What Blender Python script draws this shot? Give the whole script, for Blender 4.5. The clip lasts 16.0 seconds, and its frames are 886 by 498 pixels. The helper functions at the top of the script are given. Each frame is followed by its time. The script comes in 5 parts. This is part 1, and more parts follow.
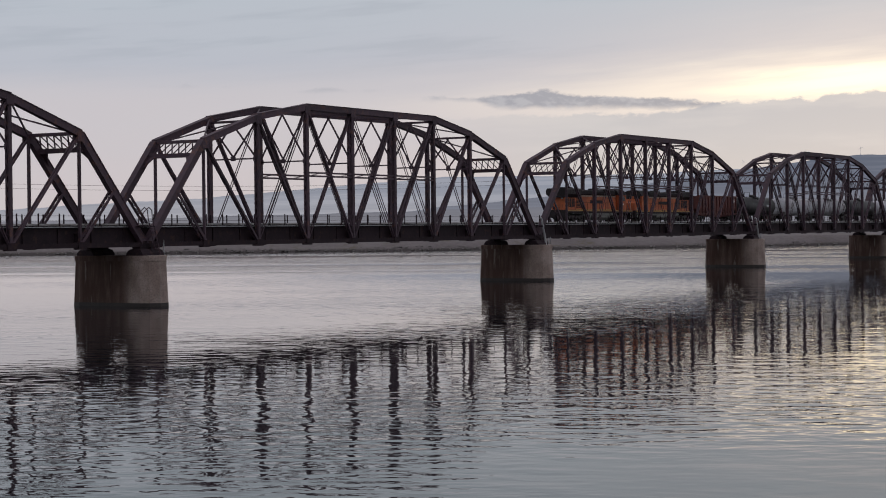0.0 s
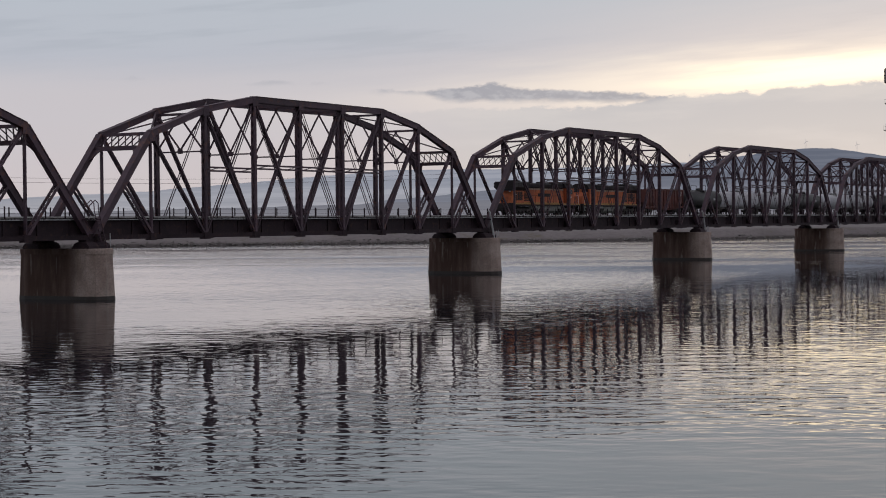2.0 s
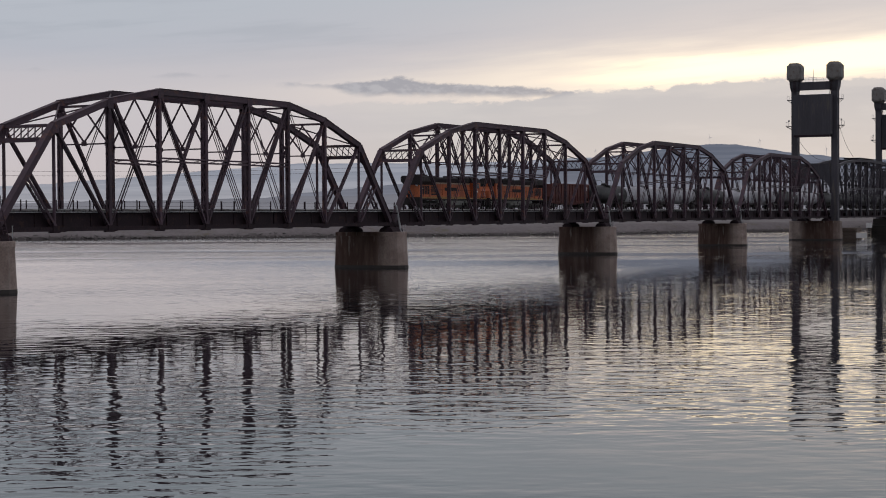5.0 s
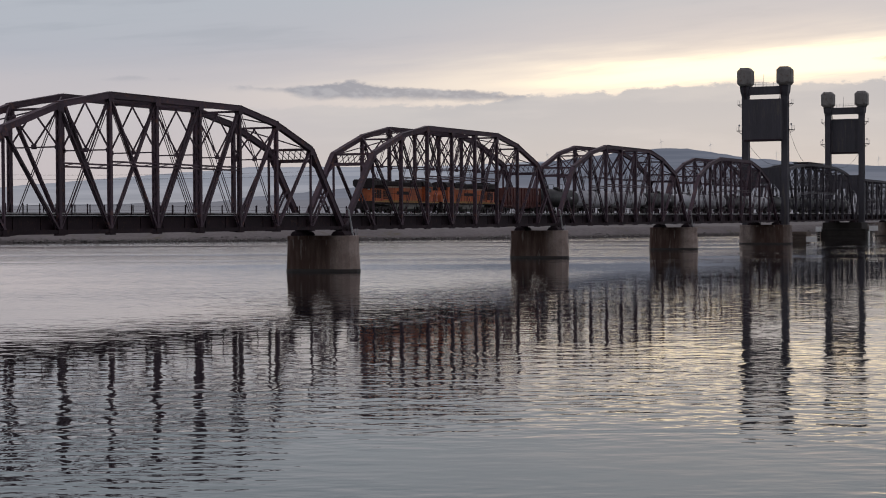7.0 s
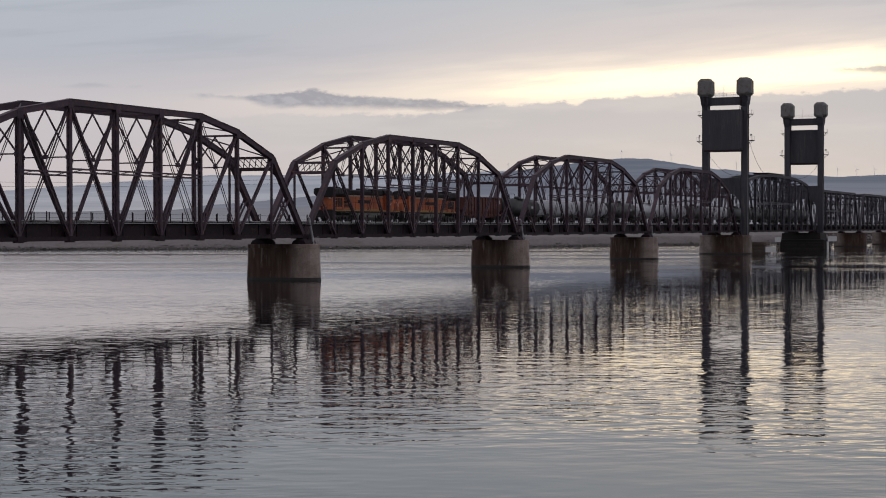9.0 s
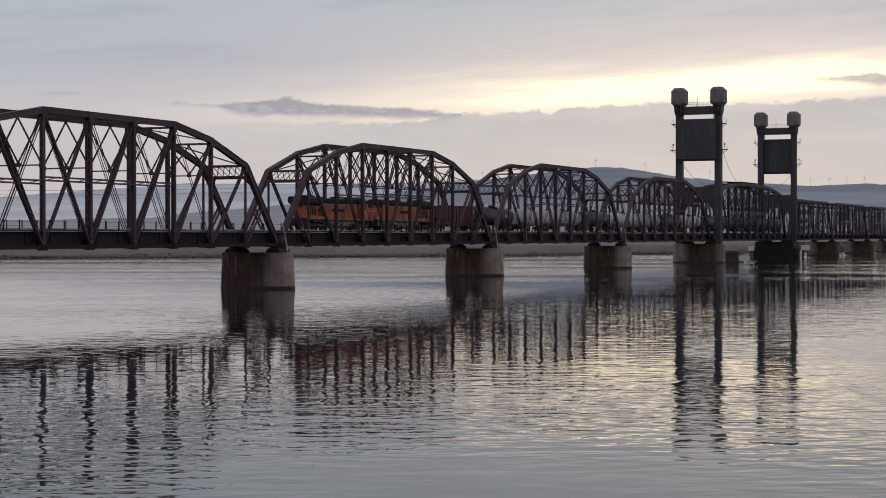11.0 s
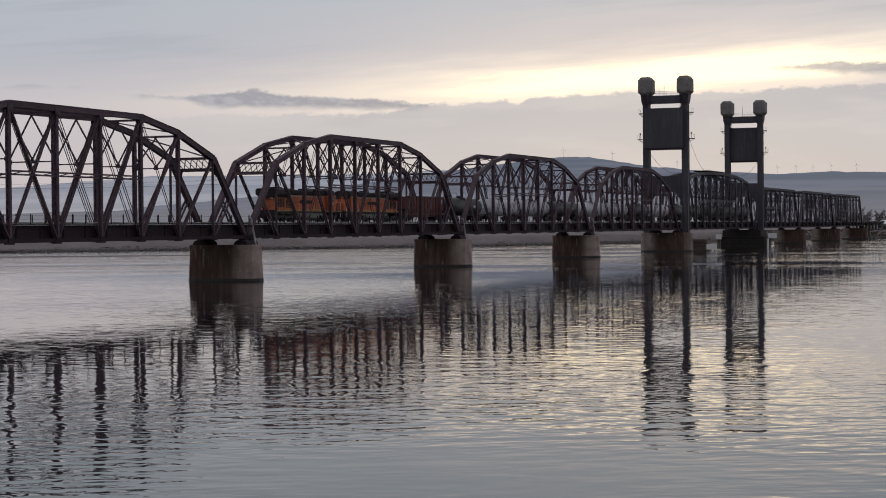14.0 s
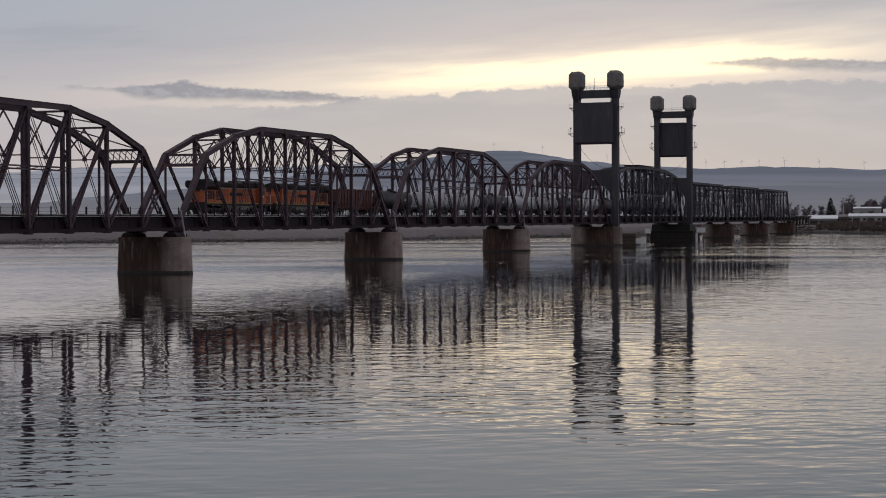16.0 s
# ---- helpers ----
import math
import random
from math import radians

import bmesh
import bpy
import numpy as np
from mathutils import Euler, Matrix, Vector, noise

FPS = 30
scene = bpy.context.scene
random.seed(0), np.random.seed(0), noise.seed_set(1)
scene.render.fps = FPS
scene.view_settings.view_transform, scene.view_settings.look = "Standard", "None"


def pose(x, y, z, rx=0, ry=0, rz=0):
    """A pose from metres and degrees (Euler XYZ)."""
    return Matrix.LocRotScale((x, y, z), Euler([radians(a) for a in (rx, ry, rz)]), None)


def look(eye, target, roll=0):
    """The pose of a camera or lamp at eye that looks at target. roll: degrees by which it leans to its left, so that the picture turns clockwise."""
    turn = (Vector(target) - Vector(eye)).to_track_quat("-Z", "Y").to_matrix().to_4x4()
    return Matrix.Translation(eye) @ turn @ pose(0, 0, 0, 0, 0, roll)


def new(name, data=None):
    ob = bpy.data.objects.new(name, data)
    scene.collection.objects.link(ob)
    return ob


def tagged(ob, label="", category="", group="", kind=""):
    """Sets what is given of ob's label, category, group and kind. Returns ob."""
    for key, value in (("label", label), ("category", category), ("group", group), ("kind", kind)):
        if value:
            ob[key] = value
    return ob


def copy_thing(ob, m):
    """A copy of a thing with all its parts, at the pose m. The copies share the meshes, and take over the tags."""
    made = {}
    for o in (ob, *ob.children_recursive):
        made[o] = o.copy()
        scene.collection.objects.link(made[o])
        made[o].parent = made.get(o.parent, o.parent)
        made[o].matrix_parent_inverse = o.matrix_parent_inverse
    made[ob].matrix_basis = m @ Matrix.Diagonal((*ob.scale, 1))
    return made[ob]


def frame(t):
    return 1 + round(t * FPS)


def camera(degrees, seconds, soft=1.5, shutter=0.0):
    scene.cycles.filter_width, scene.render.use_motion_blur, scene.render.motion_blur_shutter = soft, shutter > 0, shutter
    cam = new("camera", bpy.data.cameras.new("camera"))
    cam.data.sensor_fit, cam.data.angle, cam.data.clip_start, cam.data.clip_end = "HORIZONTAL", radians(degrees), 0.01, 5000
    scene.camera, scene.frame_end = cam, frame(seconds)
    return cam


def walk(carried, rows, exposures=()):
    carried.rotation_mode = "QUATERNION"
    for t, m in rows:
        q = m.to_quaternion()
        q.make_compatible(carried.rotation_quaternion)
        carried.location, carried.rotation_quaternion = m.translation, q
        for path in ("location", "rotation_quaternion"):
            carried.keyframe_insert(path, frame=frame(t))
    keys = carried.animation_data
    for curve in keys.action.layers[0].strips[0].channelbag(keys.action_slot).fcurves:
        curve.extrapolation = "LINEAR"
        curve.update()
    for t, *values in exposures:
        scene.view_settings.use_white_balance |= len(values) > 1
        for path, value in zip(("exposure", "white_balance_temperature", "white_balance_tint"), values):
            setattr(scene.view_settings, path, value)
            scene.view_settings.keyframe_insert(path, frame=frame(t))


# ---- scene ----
cam = camera(28.53, 16.0, soft=1.0)
EYE = (-122.21, -108.46, 6.69)
# seconds, yaw, pitch, roll: a hand-held pan from one standing place on the bank
PAN = [
    (0, -58.909, -0.639, 0.607),
    (0.5, -59.338, -0.692, 0.623),
    (1, -59.669, -0.682, 0.607),
    (1.5, -60.040, -0.841, 0.596),
    (2, -60.617, -0.884, 0.589),
    (2.5, -61.329, -1.042, 0.534),
    (3, -61.932, -1.073, 0.522),
    (3.5, -62.393, -1.119, 0.531),
    (4, -62.790, -1.216, 0.492),
    (6.5, -64.937, -0.901, 0.344),
    (7, -65.257, -0.992, 0.357),
    (7.5, -65.661, -0.930, 0.268),
    (8, -65.998, -0.937, 0.286),
    (8.5, -66.291, -0.896, 0.220),
    (9, -66.540, -0.702, 0.123),
    (11.5, -67.551, -0.500, 0.097),
    (12, -67.702, -0.590, 0.138),
    (12.5, -67.896, -0.560, 0.243),
    (13, -68.061, -0.528, 0.322),
    (13.5, -68.257, -0.599, 0.420),
    (14, -68.432, -0.731, 0.521),
    (14.5, -68.604, -0.733, 0.518),
    (15, -68.772, -0.635, 0.490),
    (15.5, -69.078, -0.823, 0.494),
    (16, -70.712, -0.970, 0.278),
]
walk(cam, [(t, pose(*EYE, 90 + pitch, roll, yaw)) for t, yaw, pitch, roll in PAN],
     exposures=[(0, 0.1), (4, 0.06), (7, 0.0), (9, 0.02), (12.5, 0.02), (14.0, 0.02), (14.5, 0.05), (15, -0.09), (15.5, -0.13), (16, -0.15)])

# ---- world, sun ----
SUN_AZ, SUN_EL = 14.0, 8.0      # degrees: from the bridge's line towards its far side; above the horizon
SUN_DIR = Vector((math.cos(radians(SUN_AZ)) * math.cos(radians(SUN_EL)), math.sin(radians(SUN_AZ)) * math.cos(radians(SUN_EL)), math.sin(radians(SUN_EL))))


class Net:
    """A small helper to wire shader nodes."""

    def __init__(self, tree):
        self.t = tree

    def node(self, kind, inputs=None):
        n = self.t.nodes.new(kind)
        for key, val in (inputs or {}).items():
            self.put(n.inputs[key], val)
        return n

    def put(self, sock, val):
        if isinstance(val, bpy.types.NodeSocket):
            self.t.links.new(val, sock)
        else:
            sock.default_value = val

    def m(self, op, *args, clamp=False):
        n = self.t.nodes.new("ShaderNodeMath")
        n.operation, n.use_clamp = op, clamp
        for s, v in zip(n.inputs, args):
            self.put(s, v)
        return n.outputs[0]

    def smooth(self, x, lo, hi, out_lo=0.0, out_hi=1.0):
        n = self.t.nodes.new("ShaderNodeMapRange")
        n.interpolation_type = "SMOOTHSTEP"
        for s, v in zip(n.inputs, (x, lo, hi, out_lo, out_hi)):
            self.put(s, v)
        return n.outputs[0]

    def mix(self, f, a, b):
        n = self.t.nodes.new("ShaderNodeMix")
        n.data_type = "RGBA"
        self.put(n.inputs[0], f)
        self.put(n.inputs[6], a)
        self.put(n.inputs[7], b)
        return n.outputs[2]

    def xyz(self, x, y, z):
        n = self.t.nodes.new("ShaderNodeCombineXYZ")
        for s, v in zip(n.inputs, (x, y, z)):
            self.put(s, v)
        return n.outputs[0]

    def noise(self, vec, scale, detail=4.0, rough=0.5):
        n = self.t.nodes.new("ShaderNodeTexNoise")
        self.put(n.inputs["Vector"], vec)
        n.inputs["Scale"].default_value, n.inputs["Detail"].default_value, n.inputs["Roughness"].default_value = scale, detail, rough
        return n.outputs["Fac"]

    def curve(self, x, lo, hi, points):
        """A height along the horizon, from bearings and heights in degrees."""
        f = self.m("DIVIDE", self.m("SUBTRACT", x, lo), hi - lo, clamp=True)
        return self.m("MULTIPLY", self.ramp(f, [((a - lo) / (hi - lo), (e / 10,) * 3) for a, e in points]), 10.0)

    def ramp(self, f, stops):
        n = self.t.nodes.new("ShaderNodeValToRGB")
        e = n.color_ramp.elements
        while len(e) < len(stops):
            e.new(0.5)
        for el, (p, c) in zip(e, stops):
            el.position, el.color = p, (*c, 1)
        self.put(n.inputs[0], f)
        return n.outputs[0]


def build_world():
    world = bpy.data.worlds.new("dusk_sky")
    scene.world = world
    world.use_nodes = True
    tree = world.node_tree
    tree.nodes.clear()
    n = Net(tree)
    d = n.node("ShaderNodeTexCoord").outputs["Generated"]
    sep = n.node("ShaderNodeSeparateXYZ", inputs={0: d}).outputs
    elev = n.m("MULTIPLY", n.m("ARCSINE", sep[2]), 57.2958)
    azim = n.m("SUBTRACT", n.m("MULTIPLY", n.m("ARCTAN2", sep[1], sep[0]), 57.2958), SUN_AZ)
    # long streaks of thin high cloud, leaning up towards the glow
    tilt = n.m("ADD", elev, n.m("MULTIPLY", azim, 0.075))
    streak = n.noise(n.xyz(n.m("MULTIPLY", azim, 0.045), n.m("MULTIPLY", tilt, 0.55), 3.1), 1.0, 5.0, 0.5)
    streak2 = n.noise(n.xyz(n.m("MULTIPLY", azim, 0.16), n.m("MULTIPLY", tilt, 1.7), 7.7), 1.0, 5.0, 0.55)
    fluff = n.noise(n.xyz(n.m("MULTIPLY", azim, 0.85), n.m("MULTIPLY", elev, 1.6), 1.3), 1.0, 7.0, 0.62)
    wob = n.m("ADD", elev, n.m("MULTIPLY", n.m("SUBTRACT", streak, 0.5), 3.2))
    base = n.ramp(n.m("DIVIDE", wob, 90.0, clamp=True), [
        (0.0, (0.565, 0.515, 0.53)), (0.022, (0.57, 0.525, 0.55)), (0.045, (0.55, 0.528, 0.565)), (0.062, (0.465, 0.485, 0.55)),
        (0.085, (0.46, 0.50, 0.56)), (0.11, (0.42, 0.485, 0.545)), (0.20, (0.45, 0.465, 0.52)), (0.5, (0.43, 0.41, 0.465)), (1.0, (0.40, 0.375, 0.43))])
    veil = n.m("MULTIPLY", n.smooth(streak2, 0.47, 0.66), n.smooth(elev, 4.6, 6.2))
    base = n.mix(n.m("MULTIPLY", veil, 0.38), base, (0.36, 0.395, 0.455, 1))
    # the glow of the low sun through thin cloud
    band_at = n.m("SUBTRACT", 4.95, n.m("MULTIPLY", azim, 0.055))
    off = n.m("SUBTRACT", n.m("ADD", elev, n.m("MULTIPLY", n.m("SUBTRACT", streak2, 0.5), 1.3)), band_at)
    up = n.m("EXPONENT", n.m("MULTIPLY", n.m("MULTIPLY", off, off), -2.2))
    side = n.m("EXPONENT", n.m("MULTIPLY", n.m("MULTIPLY", azim, azim), -0.0075))
    wide = n.m("EXPONENT", n.m("MULTIPLY", n.m("MULTIPLY", off, off), -0.17))
    glow = n.m("MULTIPLY", up, side)
    col = n.mix(n.m("MULTIPLY", n.m("MULTIPLY", wide, side), 0.62), base, (0.86, 0.725, 0.645, 1))
    col = n.mix(glow, col, (1.2, 1.04, 0.83, 1))
    col = n.mix(n.smooth(glow, 0.5, 1.0), col, (1.7, 1.38, 0.92, 1))
    # the bank of cloud under the glow
    billow = n.noise(n.xyz(n.m("MULTIPLY", azim, 1.9), n.m("MULTIPLY", elev, 3.6), 4.4), 1.0, 4.0, 0.6)
    puff = n.m("ADD", n.m("MULTIPLY", n.m("SUBTRACT", fluff, 0.5), 0.5), n.m("MULTIPLY", n.m("SUBTRACT", billow, 0.5), 0.42))
    edge = n.m("ADD", n.curve(azim, -26.0, 20.0, [(-26, 4.2), (-12, 4.3), (-7, 4.4), (-4.6, 4.4), (-3.3, 4.38), (-2.4, 4.35), (-0.8, 4.35), (1.15, 4.34), (2.3, 4.33), (3.2, 4.24), (4.1, 4.34), (4.7, 4.25), (5.06, 4.07), (5.4, 4.2), (6, 4.13), (6.9, 4.03), (7.8, 4.07), (8.6, 3.95), (10, 3.72), (13, 3.74), (15.5, 3.72), (17, 3.6), (20, 3.3)]), puff)
    bank = n.smooth(n.m("SUBTRACT", edge, elev), -0.03, 0.10)
    bank = n.m("MULTIPLY", bank, n.smooth(azim, 19.0, 12.0))
    bank = n.m("MULTIPLY", bank, n.smooth(azim, -26.0, -12.0))
    bank_col = n.ramp(n.m("DIVIDE", elev, 5.0, clamp=True), [
        (0.0, (0.57, 0.53, 0.515)), (0.35, (0.565, 0.54, 0.535)), (0.6, (0.54, 0.53, 0.545)), (0.85, (0.485, 0.487, 0.52))])
    lumps = n.noise(n.xyz(n.m("MULTIPLY", azim, 0.22), n.m("MULTIPLY", elev, 1.3), 9.2), 1.0, 5.0, 0.55)
    bank_col = n.mix(n.m("MULTIPLY", n.smooth(lumps, 0.42, 0.66), 0.55), bank_col, (0.62, 0.595, 0.595, 1))
    col = n.mix(n.m("MULTIPLY", bank, 0.9), col, bank_col)
    # dark flat clouds drifting in front: the heights of their tops and undersides along the horizon
    wisp = n.m("MULTIPLY", n.m("SUBTRACT", streak2, 0.5), 0.22)
    for lo, hi, top, under, depth in (
            (7.2, 18.2, [(7.2, 3.98), (8.6, 4.05), (9.15, 4.15), (10.07, 4.26), (10.8, 4.22), (11.5, 4.27), (12, 4.38), (13, 4.41), (13.8, 4.53), (14.5, 4.45), (15.3, 4.34), (16.2, 4.33), (17, 4.36), (18.2, 4.25)],
             [(7.2, 3.98), (8.6, 3.76), (10.1, 3.8), (11.5, 3.85), (13.4, 3.87), (14.4, 3.9), (15.3, 3.94), (16.0, 4.14), (17, 4.22), (18.2, 4.24)], 0.88),
            (18.6, 22.6, [(18.6, 4.5), (19.6, 4.62), (20.6, 4.66), (21.6, 4.6), (22.6, 4.5)], [(18.6, 4.56), (20, 4.5), (21.6, 4.5), (22.6, 4.54)], 0.55),
            (23.2, 27.5, [(23.2, 4.66), (24.5, 4.78), (26, 4.76), (27.5, 4.66)], [(23.2, 4.7), (25, 4.66), (27.5, 4.7)], 0.35),
            (-12.5, -2.2, [(-12.5, 4.7), (-10, 4.95), (-7.3, 5.08), (-5.5, 5.18), (-4.0, 5.1), (-2.8, 5.02), (-2.2, 4.97)],
             [(-12.5, 4.75), (-9, 4.6), (-7.3, 4.62), (-5.5, 4.7), (-4.2, 4.84), (-3.4, 4.93), (-2.2, 5.02)], 0.78)):
        above = n.m("SUBTRACT", n.m("ADD", n.curve(azim, lo, hi, top), n.m("MULTIPLY", puff, 0.7)), elev)
        below = n.m("SUBTRACT", elev, n.m("ADD", n.curve(azim, lo, hi, under), n.m("ADD", wisp, n.m("MULTIPLY", puff, -0.5))))
        body = n.m("MULTIPLY", n.smooth(above, -0.03, 0.09), n.smooth(below, -0.06, 0.2))
        body = n.m("MULTIPLY", body, n.m("MULTIPLY", n.smooth(azim, lo, lo + 1.2), n.smooth(azim, hi, hi - 1.2)))
        shade = n.mix(n.smooth(n.m("SUBTRACT", billow, n.m("MULTIPLY", below, 0.25)), 0.36, 0.56), (0.30, 0.315, 0.375, 1), (0.40, 0.41, 0.46, 1))
        col = n.mix(n.m("MULTIPLY", body, depth), col, shade)
    sky = n.node("ShaderNodeTexSky")
    sky.sky_type, sky.sun_disc, sky.sun_elevation, sky.sun_rotation = "NISHITA", False, radians(SUN_EL), radians(90 - SUN_AZ)
    sky_bg = n.node("ShaderNodeBackground", inputs={"Color": sky.outputs[0], "Strength": 0.0015})
    cloud_bg = n.node("ShaderNodeBackground", inputs={"Color": col, "Strength": 0.95})
    both = n.node("ShaderNodeAddShader", inputs={0: sky_bg.outputs[0], 1: cloud_bg.outputs[0]})
    n.node("ShaderNodeOutputWorld", inputs={"Surface": both.outputs[0]})


build_world()
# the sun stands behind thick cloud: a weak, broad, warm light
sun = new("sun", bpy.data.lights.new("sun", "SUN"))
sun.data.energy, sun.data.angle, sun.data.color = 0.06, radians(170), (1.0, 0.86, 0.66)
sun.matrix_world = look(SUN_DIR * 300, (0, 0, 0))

# ---- materials ----


def material(name, base, dark, rough=0.7, metal=0.0, scale=1.0, stretch=(1, 1, 1), bump=0.0, fine=12.0, spots=None, vary=0.0, specular=0.5, grime=0.5, wet=0.0):
    """Two-scale surface: patches of base and dark, fine grain, optional stains in a third colour."""
    mat = bpy.data.materials.new(name)
    mat.use_nodes = True
    tree = mat.node_tree
    tree.nodes.clear()
    n = Net(tree)
    pos = n.node("ShaderNodeNewGeometry").outputs["Position"]
    mp = n.node("ShaderNodeMapping", inputs={"Vector": pos, "Scale": stretch}).outputs[0]
    big = n.noise(mp, scale, 5.0, 0.6)
    small = n.noise(mp, scale * fine, 3.0, 0.6)
    f = n.m("ADD", n.m("MULTIPLY", n.smooth(big, 0.35, 0.68), grime), n.m("MULTIPLY", n.smooth(small, 0.35, 0.7), 0.35), clamp=True)
    col = n.mix(f, (*base, 1), (*dark, 1))
    if spots:
        s = n.noise(mp, scale * 2.7, 6.0, 0.7)
        col = n.mix(n.smooth(s, 0.54, 0.66), col, (*spots, 1))
    if wet:
        z = n.node("ShaderNodeSeparateXYZ", inputs={0: pos}).outputs[2]
        col = n.mix(n.m("MULTIPLY", n.smooth(n.m("ADD", z, n.m("MULTIPLY", small, 0.8)), 1.5, 0.7), wet), col, (0.045, 0.038, 0.034, 1))
    if vary:
        rnd = n.node("ShaderNodeObjectInfo").outputs["Random"]
        hsv = n.node("ShaderNodeHueSaturation", inputs={"Color": col, "Value": n.m("ADD", 1.0 - vary, n.m("MULTIPLY", rnd, 2 * vary))})
        col = hsv.outputs[0]
    r = n.m("ADD", rough - 0.08, n.m("MULTIPLY", small, 0.16), clamp=True)
    b = n.node("ShaderNodeBsdfPrincipled", inputs={"Base Color": col, "Roughness": r, "Metallic": metal, "Specular IOR Level": specular})
    if bump:
        bp = n.node("ShaderNodeBump", inputs={"Height": small, "Strength": bump, "Distance": 0.03})
        n.put(b.inputs["Normal"], bp.outputs[0])
    n.node("ShaderNodeOutputMaterial", inputs={"Surface": b.outputs[0]})
    return mat


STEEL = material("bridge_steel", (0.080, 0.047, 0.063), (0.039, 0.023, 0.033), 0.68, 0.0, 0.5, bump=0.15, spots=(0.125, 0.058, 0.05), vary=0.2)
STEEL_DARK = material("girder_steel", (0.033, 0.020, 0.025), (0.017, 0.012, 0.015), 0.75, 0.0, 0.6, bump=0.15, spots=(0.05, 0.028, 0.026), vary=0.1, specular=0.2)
# far spans' steel: distance haze is put into the bluish base colour
STEEL_HAZED = material("hazed_span_steel", (0.050, 0.042, 0.054), (0.026, 0.022, 0.030), 0.6, 0.0, 0.5, bump=0.15, spots=(0.06, 0.04, 0.038), vary=0.15)
# tower steel lifted and blued: haze painted into its colour
TOWER_HAZED = material("hazed_tower_steel", (0.060, 0.055, 0.068), (0.033, 0.030, 0.038), 0.6, 0.0, 0.4, (1, 1, 0.12), bump=0.15, spots=(0.085, 0.075, 0.07), vary=0.1)
HOUSING = material("sheave_housing_paint", (0.21, 0.195, 0.185), (0.12, 0.11, 0.10), 0.6, 0.0, 0.5, spots=(0.12, 0.09, 0.07), bump=0.1)
RAIL = material("rail_steel", (0.42, 0.42, 0.42), (0.2, 0.18, 0.17), 0.35, 0.9, 0.4)
GALV = material("galvanised_steel", (0.42, 0.42, 0.43), (0.26, 0.26, 0.27), 0.5, 0.4, 0.8, spots=(0.2, 0.15, 0.12))
TIMBER = material("weathered_timber", (0.20, 0.155, 0.125), (0.09, 0.068, 0.056), 0.85, 0.0, 0.6, (1, 1, 4), bump=0.4, vary=0.25)
CREOSOTE = material("creosoted_timber", (0.035, 0.028, 0.024), (0.018, 0.015, 0.013), 0.85, 0.0, 0.7, bump=0.4, vary=0.2)
def pier_material(name, centre, pale, dull):
    """Board-marked concrete; bearing rust and the broad faces' shade share one painted brown mask."""
    mat = bpy.data.materials.new(name)
    mat.use_nodes = True
    tree = mat.node_tree
    tree.nodes.clear()
    n = Net(tree)
    pos = n.node("ShaderNodeTexCoord").outputs["Object"]
    rnd = n.node("ShaderNodeObjectInfo").outputs["Random"]
    sep = n.node("ShaderNodeSeparateXYZ", inputs={0: pos}).outputs
    shifted = n.xyz(n.m("ADD", sep[0], n.m("MULTIPLY", rnd, 40.0)), sep[1], sep[2])
    streaks = n.noise(n.node("ShaderNodeMapping", inputs={"Vector": shifted, "Scale": (1, 1, 0.14)}).outputs[0], 1.1, 5.0, 0.6)
    blotch = n.noise(shifted, 0.45, 5.0, 0.6)
    grain = n.noise(shifted, 7.0, 4.0, 0.65)
    boards = n.noise(n.xyz(0.0, 0.0, sep[2]), 2.4, 1.0, 0.5)
    col = n.mix(n.smooth(blotch, 0.35, 0.68), (*pale, 1), (*dull, 1))
    col = n.mix(n.m("MULTIPLY", n.smooth(grain, 0.4, 0.7), 0.45), col, (0.10, 0.08, 0.07, 1))
    # brown mask: rust below the bearings plus the broad face's shade, painted together
    rust_shade = n.smooth(n.m("ADD", n.m("ABSOLUTE", n.m("SUBTRACT", sep[1], centre)), n.m("MULTIPLY", streaks, 2.6)), 6.5, 4.2)
    col = n.mix(n.m("MULTIPLY", rust_shade, n.smooth(streaks, 0.25, 0.6, 0.72, 0.98)), col, (0.058, 0.027, 0.018, 1))
    col = n.mix(n.m("MULTIPLY", n.smooth(streaks, 0.60, 0.70), 0.5), col, (0.30, 0.27, 0.24, 1))
    bp = n.node("ShaderNodeBump", inputs={"Height": n.m("ADD", grain, boards), "Strength": 0.4, "Distance": 0.03})
    b = n.node("ShaderNodeBsdfPrincipled", inputs={"Base Color": col, "Roughness": 0.88, "Normal": bp.outputs[0]})
    n.node("ShaderNodeOutputMaterial", inputs={"Surface": b.outputs[0]})
    return mat


CONCRETE = pier_material("pier_concrete", 1.7, (0.43, 0.34, 0.295), (0.27, 0.20, 0.17))
# darker copy for tower and far piers: shade below the deck painted in
CONCRETE_SHADED = pier_material("stained_shaded_concrete", -1.6, (0.30, 0.24, 0.21), (0.18, 0.14, 0.118))
ALGAE = material("waterline_algae", (0.040, 0.030, 0.025), (0.018, 0.014, 0.012), 0.6, 0.0, 0.8, bump=0.4)
ORANGE = material("locomotive_orange", (0.66, 0.165, 0.05), (0.40, 0.10, 0.042), 0.55, 0.0, 0.7, (1, 1, 0.4), spots=(0.17, 0.06, 0.035), bump=0.05, grime=0.9)
YELLOW = material("locomotive_yellow", (0.50, 0.26, 0.06), (0.30, 0.15, 0.04), 0.5, 0.0, 0.5, spots=(0.35, 0.18, 0.04))
STRIPE = material("dusty_cream_stripe", (0.44, 0.33, 0.25), (0.22, 0.15, 0.11), 0.6, 0.0, 0.7, spots=(0.09, 0.06, 0.045))
